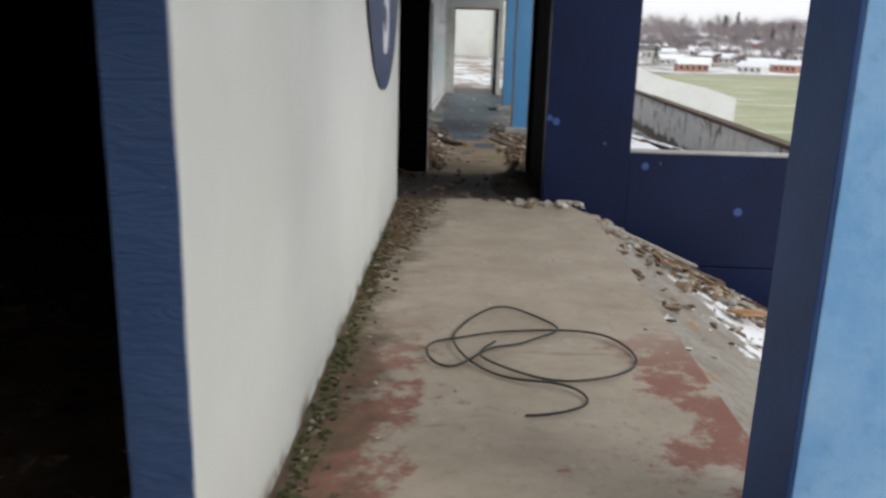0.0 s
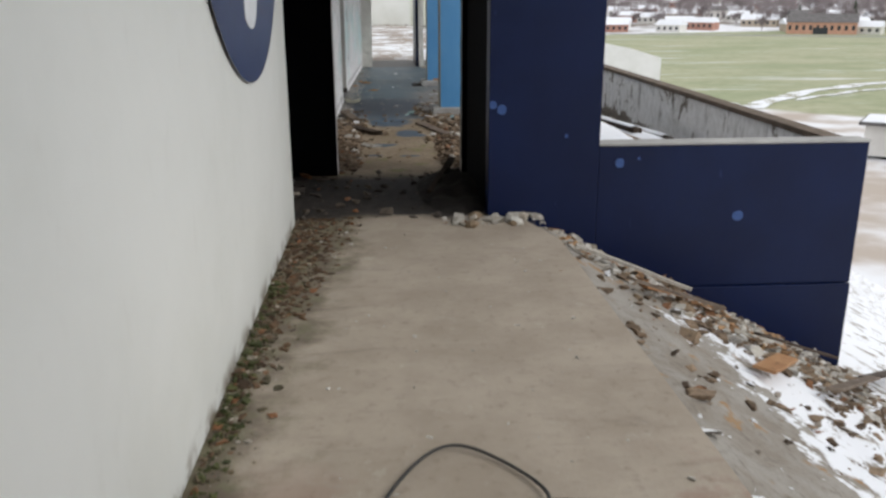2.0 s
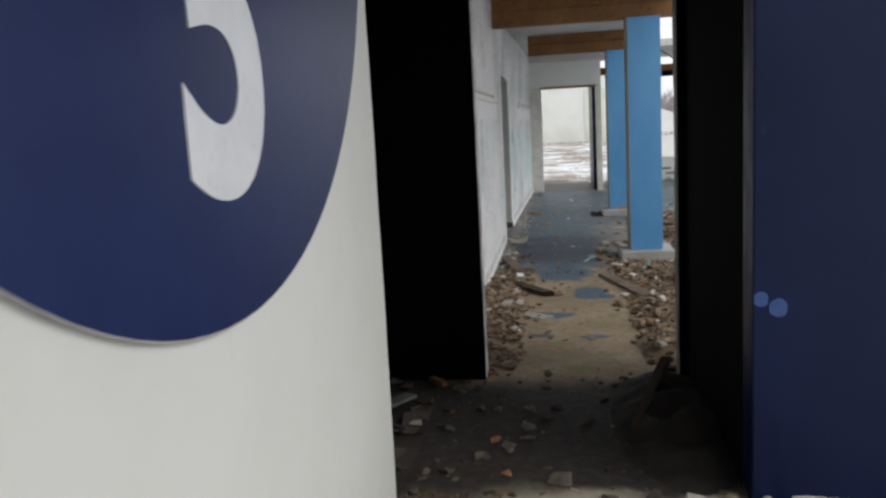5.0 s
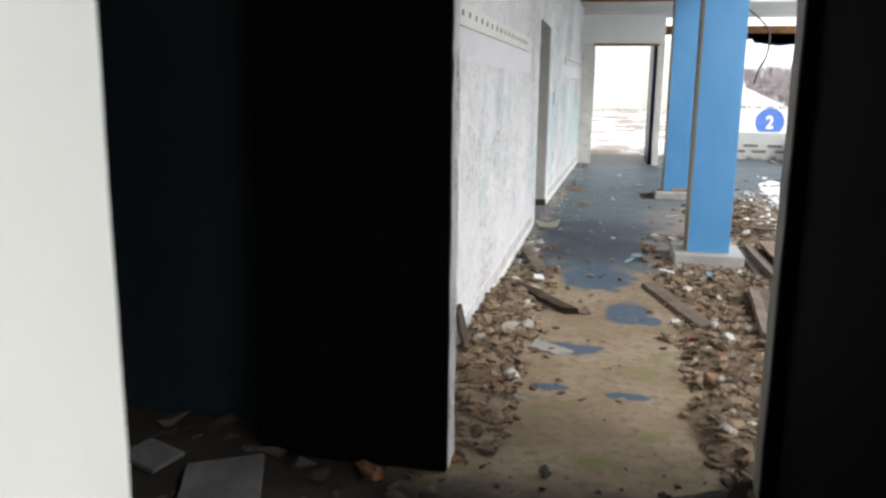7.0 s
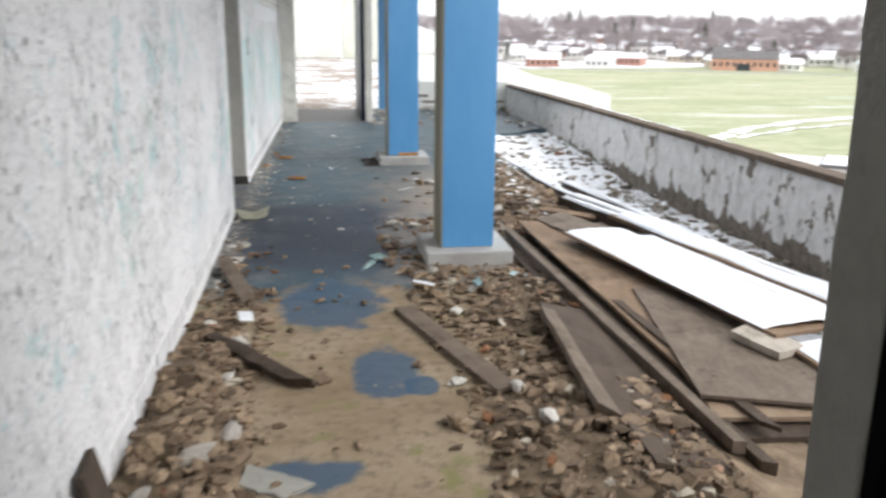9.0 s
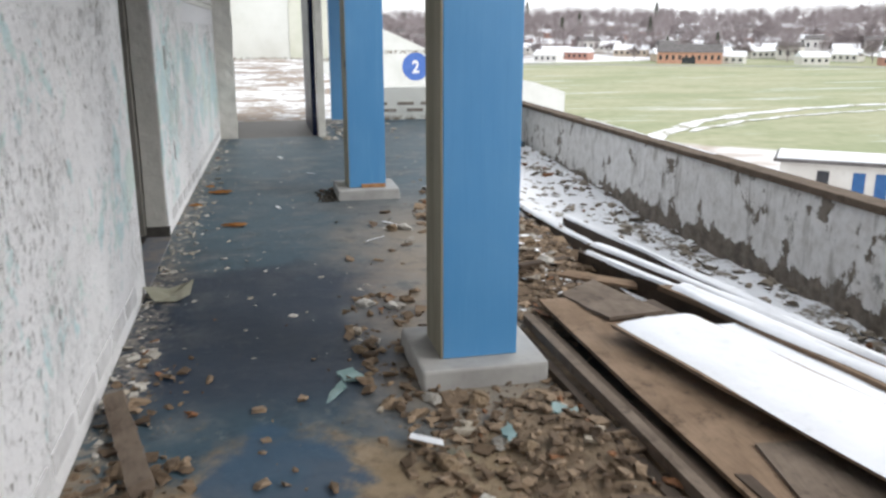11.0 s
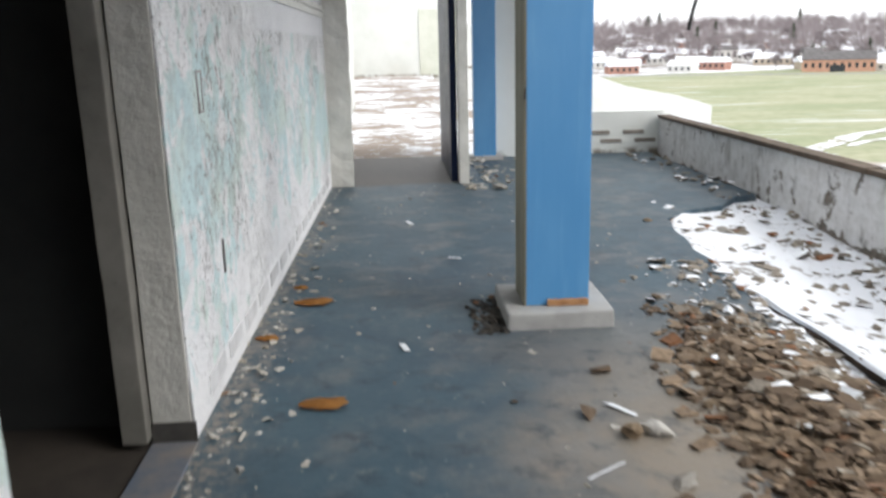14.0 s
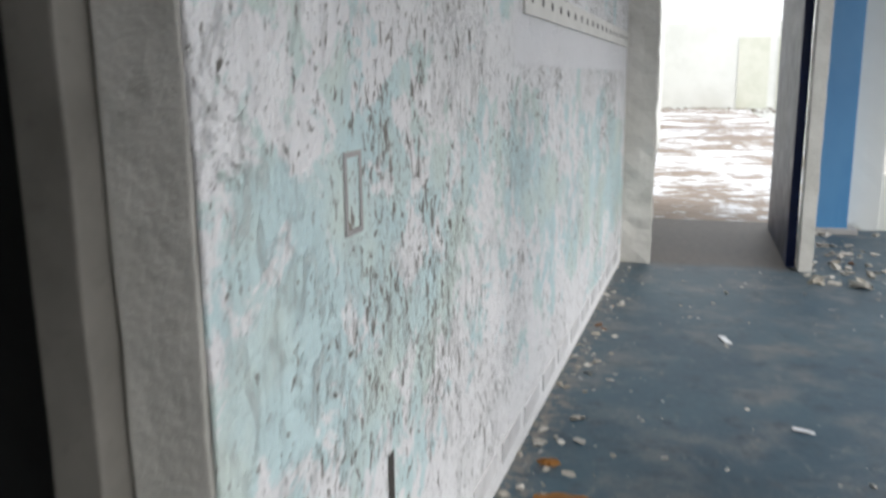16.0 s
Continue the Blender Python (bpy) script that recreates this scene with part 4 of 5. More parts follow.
stones("rubble", scatter(1100, 0.002, 0.11, 1.8, 6.6, 0.006, 0.035, flat_z, 28, 0.7, lambda x, y: max(0.05, 1 - x * 9), 2.4), make_rubble("green_moss", (0.035, 0.045, 0.012), (0.10, 0.105, 0.035)), "green moss along the foot of the white wall", 28)
stones("rubble", scatter(420, 1.95, 3.9, 7.0, 8.0, 0.015, 0.10, ground_2, 29, 0.35, lambda x, y: max(0.0, 1 - (8.0 - y) / (0.2 + 0.45 * (x - 1.8))), 2.2), make_rubble("orange_wood_chips", (0.24, 0.12, 0.05), (0.52, 0.33, 0.18)), "orange brown wood chips along the navy wall", 29)
stones("rubble", scatter(200, 1.15, 1.75, 13.4, 15.4, 0.015, 0.09, flat_z, 14, 0.5, None, 2.0), RUBBLE, "broken stone round the column plinth", 14)
stones("rubble", scatter(700, 0.005, 0.34, 13.6, 23.2, 0.008, 0.05, flat_z, 5, 0.4, lambda x, y: max(0.05, 1 - x * 3.2), 3), PALE, "pale plaster flakes along the wall foot", 5)
stones("rubble", scatter(900, 0.3, 3.0, 14.5, 23.2, 0.005, 0.034, flat_z, 6, 0.3, None, 4), PALE, "scattered plaster crumbs on the blue floor", 6)
stones("rubble", scatter(1300, 1.9, 4.43, 13.0, 22.6, 0.012, 0.11, lambda x, y: terrace_z(x, y) - 0.01, 7, 0.45, lambda x, y: 0.9 if x > 2.6 + 0.11 * (y - 15.4) or y < 15 else 0.0, 2.6), RUBBLE_SNOW, "snowy broken stone on the terrace", 7)
stones("rubble", scatter(700, 1.9, 4.43, 8.3, 13.0, 0.015, 0.12, lambda x, y: terrace_z(x, y) - 0.01, 8, 0.45, None, 2.6), RUBBLE_SNOW, "snowy broken stone behind the navy wall", 8)


def wall_line(x, y):
    return max(0.0, 1 - (8.03 - y) / (0.25 + 0.55 * max(0.0, x - 1.6)))


def ground_1(x, y):
    return 0.0 if x < 1.89 and y < 8.03 else slope_z(x, y)


stones("rubble", scatter(1600, 1.1, 4.4, 6.2, 8.02, 0.01, 0.09, ground_1, 9, 0.6, wall_line, 2.6), PALE, "pale broken concrete along the navy wall", 9)
stones("rubble", scatter(1500, 1.9, 4.6, 5.2, 8.02, 0.012, 0.10, ground_1, 10, 0.45, lambda x, y: max(0.06, 1 - (8.03 - y) / (0.35 + 0.8 * (x - 1.8))), 2.6), RUBBLE, "broken brick and stone down the slope", 10)
stones("rubble", scatter(700, 1.95, 6.0, 0.5, 8.0, 0.01, 0.07, ground_1, 11, 0.4, None, 3), RUBBLE_SNOW, "loose stone over the snowy slope", 11)
stones("rubble", scatter(900, 0.004, 0.24, 1.8, 8.0, 0.005, 0.04, flat_z, 12, 0.5, lambda x, y: max(0.03, 1 - x * (6 - 0.4 * y)), 3.5), make_rubble("mossy_crumb", (0.06, 0.055, 0.03), (0.20, 0.15, 0.095)), "mossy crumbs along the white wall", 12)
stones("rubble", scatter(260, 0.05, 1.85, 1.5, 8.0, 0.005, 0.03, flat_z, 13, 0.5, None, 3), PALE, "small crumbs on the bare floor", 13)
# Dirt and stone darkened in colour for the unlit vestibule.
stones("rubble", scatter(320, 0.02, 1.5, 8.05, 9.9, 0.01, 0.07, flat_z, 15, 0.5, lambda x, y: min(1, abs(x - 0.75) + 0.1), 2.6), make_rubble("vestibule_dirt", (0.03, 0.024, 0.02), (0.13, 0.105, 0.08)), "dirt and stone in the dark vestibule", 15)
# Litter of the dark room: its lack of light is in the colour.
stones("rubble", scatter(420, -3.0, -0.05, 8.0, 9.95, 0.02, 0.14, flat_z, 16, 0.35, None, 2), make_rubble("dark_room_litter", (0.015, 0.012, 0.010), (0.08, 0.065, 0.055)), "litter on the dark room floor", 16)
# Litter lightened in colour where faint light should reach it.
stones("rubble", scatter(420, -3.0, -0.2, 0.2, 5.0, 0.02, 0.14, flat_z, 17, 0.35, None, 2), make_rubble("side_room_litter", (0.08, 0.06, 0.045), (0.38, 0.31, 0.23)), "litter on the side room floor", 17)
stones("rubble", scatter(160, 1.62, 2.9, 22.7, 25.2, 0.015, 0.12, flat_z, 18, 0.4, lambda x, y: 0.9 if x < 2.2 else 0.25, 2.5), PALE, "fallen plaster by the end pier", 18)


# Pale panels darkened in colour to suit the unlit room.
DIMPANEL = simple("sooty_panel", (0.09, 0.095, 0.095), (0.16, 0.165, 0.16), 6, 0.85)
for x, y, w, l, a in ((-0.55, 9.3, 0.30, 0.42, 20), (-0.95, 9.5, 0.16, 0.2, 70), (-0.3, 9.1, 0.1, 0.4, -40), (-1.2, 9.2, 0.12, 0.5, 35)):
    bm = boxes((-w / 2, w / 2, -l / 2, l / 2, 0.0, 0.02), bevel=0.003)
    ob = part("fallen_panel", bm, DIMPANEL)
    ob.matrix_world = pose(x, y, 0.03, 4, -5, a)
    tagged(ob, "fallen pale panel on the dark room floor", "panel", "fallen panels")


# Dirt mound standing in shade; the shade is painted into its colour.
DARKHEAP = simple("dark_dirt", (0.010, 0.008, 0.007), (0.026, 0.021, 0.017), 6, 0.95, 0.9, 0.03)
ob = sheet("debris_heap", steps(0.93, 1.54, 24), steps(8.05, 9.69, 60), lambda x, y: heap(x, y) * (0.75 + 0.5 * wob(x, y, 6, 1)) - 0.012, DARKHEAP)
tagged(ob, "dark heap of dirt against the vestibule wall", "debris heap", kind="stuff")


# ---- countable larger chunks ----
def chunk_mesh(seed):
    bm = bmesh.new()
    bmesh.ops.create_icosphere(bm, subdivisions=2, radius=0.5)
    for v in bm.verts:
        n = noise.noise_vector(v.co * 1.7 + Vector((seed * 3.1, seed, 0)))
        v.co = Vector((round((v.co.x + n.x * 0.35) * 3.2) / 3.2, (v.co.y + n.y * 0.35) * 0.8, (v.co.z + n.z * 0.2) * 0.55))
    return bm


chunk_first = [part("concrete_chunk", chunk_mesh(i + 1), m) for i, m in enumerate((simple("chunk_grey", (0.28, 0.26, 0.23), (0.40, 0.375, 0.34), 9, 0.9, 0.8, local=True), simple("chunk_pale", (0.46, 0.44, 0.40), (0.60, 0.58, 0.54), 8, 0.9, 0.8, local=True), simple("chunk_earth", (0.17, 0.12, 0.075), (0.27, 0.20, 0.13), 8, 0.95, 0.8, local=True)))]
for c, lab in zip(chunk_first, ("grey broken concrete chunk lying in rubble", "pale broken plaster chunk lying in rubble", "earthy brown clod lying in rubble")):
    tagged(c, lab, "concrete chunk", "chunks in the rubble")
rnd = random.Random(9)
chunk_at = []
for n, x0, x1, y0, y1 in ((14, 0.08, 0.45, 10.3, 13.3), (16, 1.2, 2.0, 10.2, 13.7), (10, 1.15, 1.6, 13.6, 15.2), (14, 1.7, 2.9, 15.0, 17.6), (12, 1.3, 2.2, 7.75, 7.98), (12, 2.2, 3.8, 7.0, 7.95), (8, 3.0, 4.2, 14.5, 21.0)):
    chunk_at += [(rnd.uniform(x0, x1), rnd.uniform(y0, y1)) for _ in range(n)]
for i, (x, y) in enumerate(chunk_at):
    s = rnd.uniform(0.05, 0.125)
    z = terrace_z(x, y) if (x > 2.05 and 8.3 < y < 15) or x > 3.0 and y > 15 else (ground_1(x, y) if y < 8.03 else on_heap(x, y))
    m = pose(x, y, z + s * 0.14, rnd.uniform(-12, 12), rnd.uniform(-12, 12), rnd.uniform(0, 360)) @ Matrix.Diagonal((s, s, s, 1))
    if i < 3:
        chunk_first[i].matrix_basis = m
    else:
        copy_thing(chunk_first[i % 3], m @ Matrix.Diagonal([1 / v for v in chunk_first[i % 3].scale] + [1]))


# ---- boards ----
def board_mesh(length, width, thick, seed, ragged=0.02):
    """A sawn board along y, with uneven ends and a slight warp."""
    bm = bmesh.new()
    n, rings = 8, []
    for i in range(n + 1):
        u = i / n
        yy = (u - 0.5) * length
        ring = []
        for sx, sz in ((-1, -1), (1, -1), (1, 1), (-1, 1)):
            e = ragged * wob(sx * 2 + seed, u * 9, 1.7, seed) * (3 if i in (0, n) else 0.3)
            w = width / 2 + ragged * 0.3 * wob(u * 6, sx, 1.3, seed + 2)
            ring.append(bm.verts.new((sx * w, yy + e, sz * thick / 2 + 0.005 * length * wob(u * 2, seed, 1, 5))))
        rings.append(ring)
    for a, b in zip(rings, rings[1:]):
        for k in range(4):
            bm.faces.new((a[k], b[k], b[(k + 1) % 4], a[(k + 1) % 4]))
    bm.faces.new(rings[0])
    bm.faces.new(rings[-1][::-1])
    bmesh.ops.recalc_face_normals(bm, faces=bm.faces[:])
    return bm


def board(name, a, b, width, thick, material, label, category="board", roll=0.0, ragged=0.02, group="loose boards", snow=0.0, shift=0.0):
    a, b = Vector(a), Vector(b)
    d = b - a
    q = d.to_track_quat("Y", "Z").to_matrix().to_4x4()
    m = Matrix.Translation((a + b) / 2) @ q @ pose(0, 0, 0, 0, roll, 0)
    seed = a.x * 7.3 + a.y * 1.9 + width * 31
    if not snow:
        ob = part(name, board_mesh(d.length, width, thick, seed, ragged), material)
    else:
        ob = new(name)
        part("panel", board_mesh(d.length, width, thick, seed, ragged), material, ob)
        bm = lumpy_strip(-width / 2 * snow + shift, width / 2 * snow + shift, -d.length / 2 * 0.97, d.length / 2 * 0.97, thick / 2 + 0.001, 0.028, seed, 10, 30)
        part("snow_cover", bm, SNOW, ob, "thin snow lying on the panel")
    ob.matrix_world = m
    return tagged(ob, label, category, group)


# lying in the mud
board("plank", (1.14, 13.08, 0.02), (1.46, 11.95, 0.03), 0.10, 0.025, OLD, "grey weathered plank lying on the mud", roll=6)
board("timber_stick", (0.16, 12.68, 0.05), (0.61, 12.10, 0.03), 0.06, 0.05, DARKOLD, "dark broken stick with a pointed end", "stick", 20, 0.05)
board("timber_stick", (0.07, 14.10, 0.05), (0.29, 13.31, 0.03), 0.085, 0.05, OLD, "grey broken timber offcut on the floor", "stick", 15, 0.03)
board("plank", (1.85, 12.72, 0.10), (1.75, 11.52, 0.11), 0.075, 0.03, OLD, "narrow grey plank on the rubble", roll=-15)
board("plank", (1.55, 11.0, 0.05), (1.98, 10.55, 0.08), 0.06, 0.03, ORANGE, "short reddish broken batten on the mud", roll=10)
board("plank", (1.98, 12.85, 0.07), (1.93, 11.15, 0.06), 0.30, 0.02, DARKOLD, "wet dark board lying against the stack", roll=-14)
lean_board = part("plank", rough_box(-0.012, 0.012, -0.09, 0.09, 0.0, 0.30, 0.08, 0.004, 41, 0.004), DARKOLD)
lean_board.matrix_world = pose(0.085, 11.02, 0.02, 0, -13, 4)
tagged(lean_board, "small dark board leaning on the wall foot", "board", "loose boards")
board("timber_stick", (1.06, 8.75, 0.05), (1.30, 9.45, 0.20), 0.05, 0.04, DIMWOOD, "dark broken batten on the dirt heap", "stick", 10, 0.03)
# the stack: long boards and sheets on the terrace
stack = [((1.99, 14.66, 0.02), (2.10, 11.25, 0.00), 0.05, 0.06, DARKOLD), ((2.07, 14.60, 0.07), (2.17, 11.30, 0.05), 0.05, 0.05, OLD),
         ((2.14, 14.70, 0.03), (2.23, 11.20, 0.01), 0.05, 0.05, DARKOLD),
         ((2.46, 14.55, -0.02), (2.46, 11.30, -0.03), 0.52, 0.025, DARKOLD), ((2.44, 14.80, 0.085), (2.50, 11.75, 0.05), 0.46, 0.02, BROWNPLY),
         ((2.52, 13.6, 0.02), (2.46, 11.42, 0.005), 0.58, 0.022, DARKOLD), ((2.74, 13.0, 0.045), (2.50, 11.50, 0.035), 0.60, 0.02, TANPLY),
         ((2.72, 14.6, 0.105), (2.80, 13.9, 0.11), 0.20, 0.02, DARKOLD), ((2.76, 13.05, 0.085), (2.49, 11.58, 0.07), 0.60, 0.016, OLD),
         ((2.30, 12.9, 0.075), (2.36, 11.42, 0.06), 0.05, 0.02, DARKOLD)]
for a, b, w, t, m in stack:
    board("stacked_board", a, b, w, t, m, "long weathered board in an untidy stack", "board", 0, 0.03, "stacked boards")
board("plywood_sheet", (2.62, 14.25, 0.145), (3.02, 12.22, 0.13), 0.50, 0.016, BROWNPLY, "snow covered plywood sheet on the stack", "plywood sheet", -2, 0.05, "snowy sheets", 0.985)
board("plywood_sheet", (3.02, 14.2, 0.095), (3.32, 12.35, 0.09), 0.44, 0.014, TANPLY, "snow covered plywood sheet on the stack", "plywood sheet", -3, 0.05, "snowy sheets", 0.97)
board("plywood_sheet", (3.12, 12.10, 0.12), (3.16, 10.7, 0.10), 0.62, 0.016, BROWNPLY, "snow covered plywood sheet beside the stack", "plywood sheet", 3, 0.04, "snowy sheets", 0.97)
board("plywood_sheet", (3.02, 14.75, 0.13), (3.46, 12.45, 0.12), 0.17, 0.03, BROWNPLY, "snow covered plank with a broken end", "plank", 0, 0.06, "snowy sheets", 0.93)
board("plywood_sheet", (3.62, 12.6, 0.05), (3.85, 10.9, 0.03), 0.30, 0.02, TANPLY, "snow covered plank beside the stack", "plank", 0, 0.05, "snowy sheets", 0.94)
board("plywood_sheet", (2.50, 14.98, 0.10), (2.62, 14.35, 0.12), 0.30, 0.016, OLD, "grey broken panel at the end of the stack", "plywood sheet", 3, 0.06, "loose boards")
board("plywood_sheet", (2.70, 12.30, 0.115), (2.80, 11.98, 0.105), 0.19, 0.035, PALEPLY, "small pale board offcut on the stack", "board", 0, 0.02)
for x0, y0, x1, y1, z, w in ((2.84, 15.7, 3.72, 11.6, 0.05, 0.10), (3.10, 16.2, 4.05, 11.4, -0.03, 0.12), (3.45, 17.6, 3.80, 14.2, -0.16, 0.09), (3.02, 19.6, 3.18, 15.9, -0.10, 0.07)):
    board("long_timber", (x0, y0, z), (x1, y1, z + 0.02), w, 0.12, DARKOLD, "long dark timber edged with snow", "timber", 0, 0.01, "long timbers", 0.8, 0.01)
board("board_scrap", (2.55, 15.32, 0.08), (2.92, 15.05, 0.06), 0.09, 0.02, BROWNPLY, "broken orange brown board scrap in snow", roll=8)
board("board_scrap", (2.3, 15.5, 0.09), (2.75, 15.75, 0.05), 0.05, 0.03, DARKOLD, "thin dark batten in the rubble", roll=8)
# behind the navy wall and on the slope
for k, (x0, y0, x1, y1, z0, z1, w, m) in enumerate(((2.05, 7.55, 3.0, 7.75, -0.12, -0.55, 0.05, PALE), (2.9, 6.25, 3.3, 6.75, -0.52, -0.68, 0.13, ORANGE), (2.35, 7.2, 3.2, 7.6, -0.26, -0.65, 0.06, OLD), (3.3, 7.2, 4.2, 7.7, -0.70, -1.14, 0.08, DARKOLD),
                                                 (2.55, 7.5, 2.85, 7.7, -0.43, -0.57, 0.12, ORANGE), (3.5, 6.5, 4.5, 7.6, -0.80, -1.28, 0.09, OLD), (4.5, 7.0, 5.6, 8.6, -1.28, -1.8, 0.10, ORANGE), (4.7, 6.4, 6.2, 7.9, -1.42, -2.1, 0.08, OLD), (4.6, 7.8, 6.0, 9.2, -1.38, -2.0, 0.18, DARKOLD))):
    board("broken_lath", (x0, y0, z0 + 0.02), (x1, y1, z1 + 0.02), w, 0.02, m, "broken wooden lath in the rubble slope", "lath", 8 - k * 3, 0.03, "laths on the slope")

# ---- small things on floor and wall ----
for x, y, r in ((0.315, 18.95, 0.115), (0.49, 17.45, 0.10), (0.20, 19.26, 0.05), (0.12, 18.32, 0.06)):
    bm = bmesh.new()
    ring = [bm.verts.new((math.cos(a) * r * (1 + 0.35 * wob(a, r, 1.3, 4) + 0.3 * wob(a * 3, y, 2.1, 7)), math.sin(a) * r * 0.6 * (1 + 0.3 * wob(a, y, 2, 1) + 0.3 * wob(a * 3, y, 2.1, 7)), 0.012 + 0.010 * wob(a * 3, x, 2))) for a in (i * math.tau / 18 for i in range(18))]
    top = bm.verts.new((0, 0, 0.03))
    for i in range(18):
        bm.faces.new((ring[i], ring[(i + 1) % 18], top))
    bmesh.ops.solidify(bm, geom=bm.faces[:], thickness=0.006)
    ob = part("rusty_scrap", bm, RUST)
    ob.location = (x, y, 0.002)
    tagged(ob, "crumpled rust orange scrap on the blue floor", "scrap", "rusty scraps")
bm = bmesh.new()
prof = ((-0.15, 0.0, 0.075), (-0.10, -0.11, 0.012), (0.02, -0.14, 0.004), (0.11, -0.06, 0.012), (0.15, 0.03, 0.08), (0.10, 0.08, 0.045), (0.0, 0.05, 0.03), (-0.08, 0.07, 0.05))
ring = [bm.verts.new(p) for p in prof]
mid = bm.verts.new((0.0, -0.03, 0.004))
for i in range(len(ring)):
    bm.faces.new((ring[i], ring[(i + 1) % len(ring)], mid))
bmesh.ops.solidify(bm, geom=bm.faces[:], thickness=0.006)
ob = part("plastic_shard", bm, PLASTIC)
ob.matrix_world = pose(0.15, 15.62, 0.006, 0, 0, 12)
tagged(ob, "broken yellowed plastic cover lying by the wall", "plastic shard")
for x, y, a, w, l in ((0.95, 21.2, 20, 0.05, 0.12), (1.75, 17.25, 40, 0.035, 0.14), (1.55, 16.75, -60, 0.008, 0.16), (2.0, 19.0, 70, 0.05, 0.14), (0.85, 18.1, 15, 0.04, 0.1), (1.25, 19.9, 80, 0.04, 0.1), (0.3, 12.95, 10, 0.09, 0.14), (1.3, 13.42, 60, 0.06, 0.14)):
    ob = part("paper_scrap", board_mesh(l, w * 0.8, 0.004, x * 9 + y, 0.012), PAINTWHITE)
    ob.matrix_world = pose(x, y, 0.008 if y > 13.6 else 0.06, 4, 5, a)
    tagged(ob, "small white plaster flake on the floor", "flake", "white flakes")
ob = part("plaster_sheet", board_mesh(0.20, 0.12, 0.008, 5.5, 0.05), PAINTWHITE)
ob.matrix_world = pose(0.52, 11.35, 0.008, 2, -2, 60)
ob.data.materials[0] = PLASTER
tagged(ob, "dirty white plaster sheet lying in the mud", "plaster sheet")
TEALGLASS = simple("pale_teal_glaze", (0.16, 0.25, 0.25), (0.26, 0.36, 0.36), 8, 0.25, 0.3, local=True)
for x, y, z, a, w, l in ((1.08, 14.18, 0.02, 25, 0.08, 0.10), (1.92, 13.60, 0.03, 75, 0.07, 0.15), (1.62, 13.42, 0.05, 10, 0.05, 0.08), (1.02, 14.05, 0.012, -40, 0.05, 0.07)):
    ob = part("tile_shard", board_mesh(l, w, 0.012, x * 5 + y, 0.05), TEALGLASS)
    ob.matrix_world = pose(x, y, z, 10, -8, a)
    tagged(ob, "broken pale teal glazed shard by the plinth", "tile shard", "teal shards")
# perforated rails screwed to the peeling wall
for y0, y1, z in ((10.3, 14.5, 1.885), (19.35, 23.2, 1.90)):
    rail = base("wall_rail", 0.0, (y0 + y1) / 2, z)
    half = (y1 - y0) / 2
    part("strip", boxes((0.001, 0.014, -half, half, -0.06, 0.06), bevel=0.003), RAILPAINT, rail)
    n = int((y1 - y0) / 0.21)
    hole = bmesh.new()
    bmesh.ops.create_cone(hole, cap_ends=True, segments=12, radius1=0.017, radius2=0.017, depth=0.004)
    bmesh.ops.rotate(hole, verts=hole.verts[:], matrix=Euler((0, radians(90), 0)).to_matrix())
    first = part("hole", hole, HOLE, rail, "dark round screw hole")
    for i in range(n):
        h = first if i == 0 else first.copy()
        if i:
            scene.collection.objects.link(h)
        h.location = (0.0145, -half + 0.12 + i * 0.21, 0.006)
    rail.rotation_euler = (0, 0, -math.atan(0.13 / 6.1) if y0 > 17 else 0)
    rail.location.x = 0.13 * ((y0 + y1) / 2 - 17.17) / 6.1 if y0 > 17 else 0.0
    tagged(rail, "cream perforated mounting rail on the peeling wall", "wall rail", "wall rails")
slot = part("wall_slot", boxes((0.0, 0.017, 17.885, 17.925, 0.50, 0.66), bevel=0.002), HOLE)
tagged(slot, "dark narrow slot in the peeling wall", "slot")
sw = base("switch_box", 0.009, 17.72, 1.35)
part("frame_plate", boxes((0.001, 0.009, -0.045, -0.034, -0.09, 0.09), (0.001, 0.009, 0.034, 0.045, -0.09, 0.09), (0.001, 0.009, -0.034, 0.034, -0.09, -0.078), (0.001, 0.009, -0.034, 0.034, 0.078, 0.09)), BLOCK, sw)
part("recess", boxes((0.001, 0.004, -0.034, 0.034, -0.078, 0.078)), BROWNBLOCK, sw, "dusty brown open recess")
tagged(sw, "empty grey switch box in the wall", "switch box")

# hanging cables under the roof
def hanging(points, r, label):
    c = bpy.data.curves.new("hanging_cable", "CURVE")
    c.dimensions = "3D"
    c.bevel_depth = r
    c.bevel_resolution = 2
    s = c.splines.new("NURBS")
    s.points.add(len(points) - 1)
    for p, co in zip(s.points, points):
        p.co = (*co, 1)
    s.use_endpoint_u = True
    s.order_u = 3
    t = new("hanging_cable", c)
    me = bpy.data.meshes.new_from_object(t.evaluated_get(bpy.context.evaluated_depsgraph_get()))
    bpy.data.objects.remove(t)
    me.materials.clear()
    me.materials.append(BLACK)
    tagged(new("hanging_cable", me), label, "cable", "hanging cables")


hanging(((2.08, 19.6, 2.97), (2.95, 19.6, 2.5), (2.95, 19.55, 2.0), (2.80, 19.5, 1.75), (2.78, 19.5, 1.58)), 0.013, "short black cable hanging from the ceiling edge")
hanging(((2.4, 24.3, 2.98), (2.42, 24.3, 2.5), (2.38, 24.3, 2.25)), 0.008, "thin black wire hanging from the ceiling")
roof_edge = part("roof_edge", boxes((2.1, 4.6, 22.2, 25.6, 2.98, 3.12)), CEIL)
tagged(roof_edge, "stained roof overhang", "roof", kind="structure")

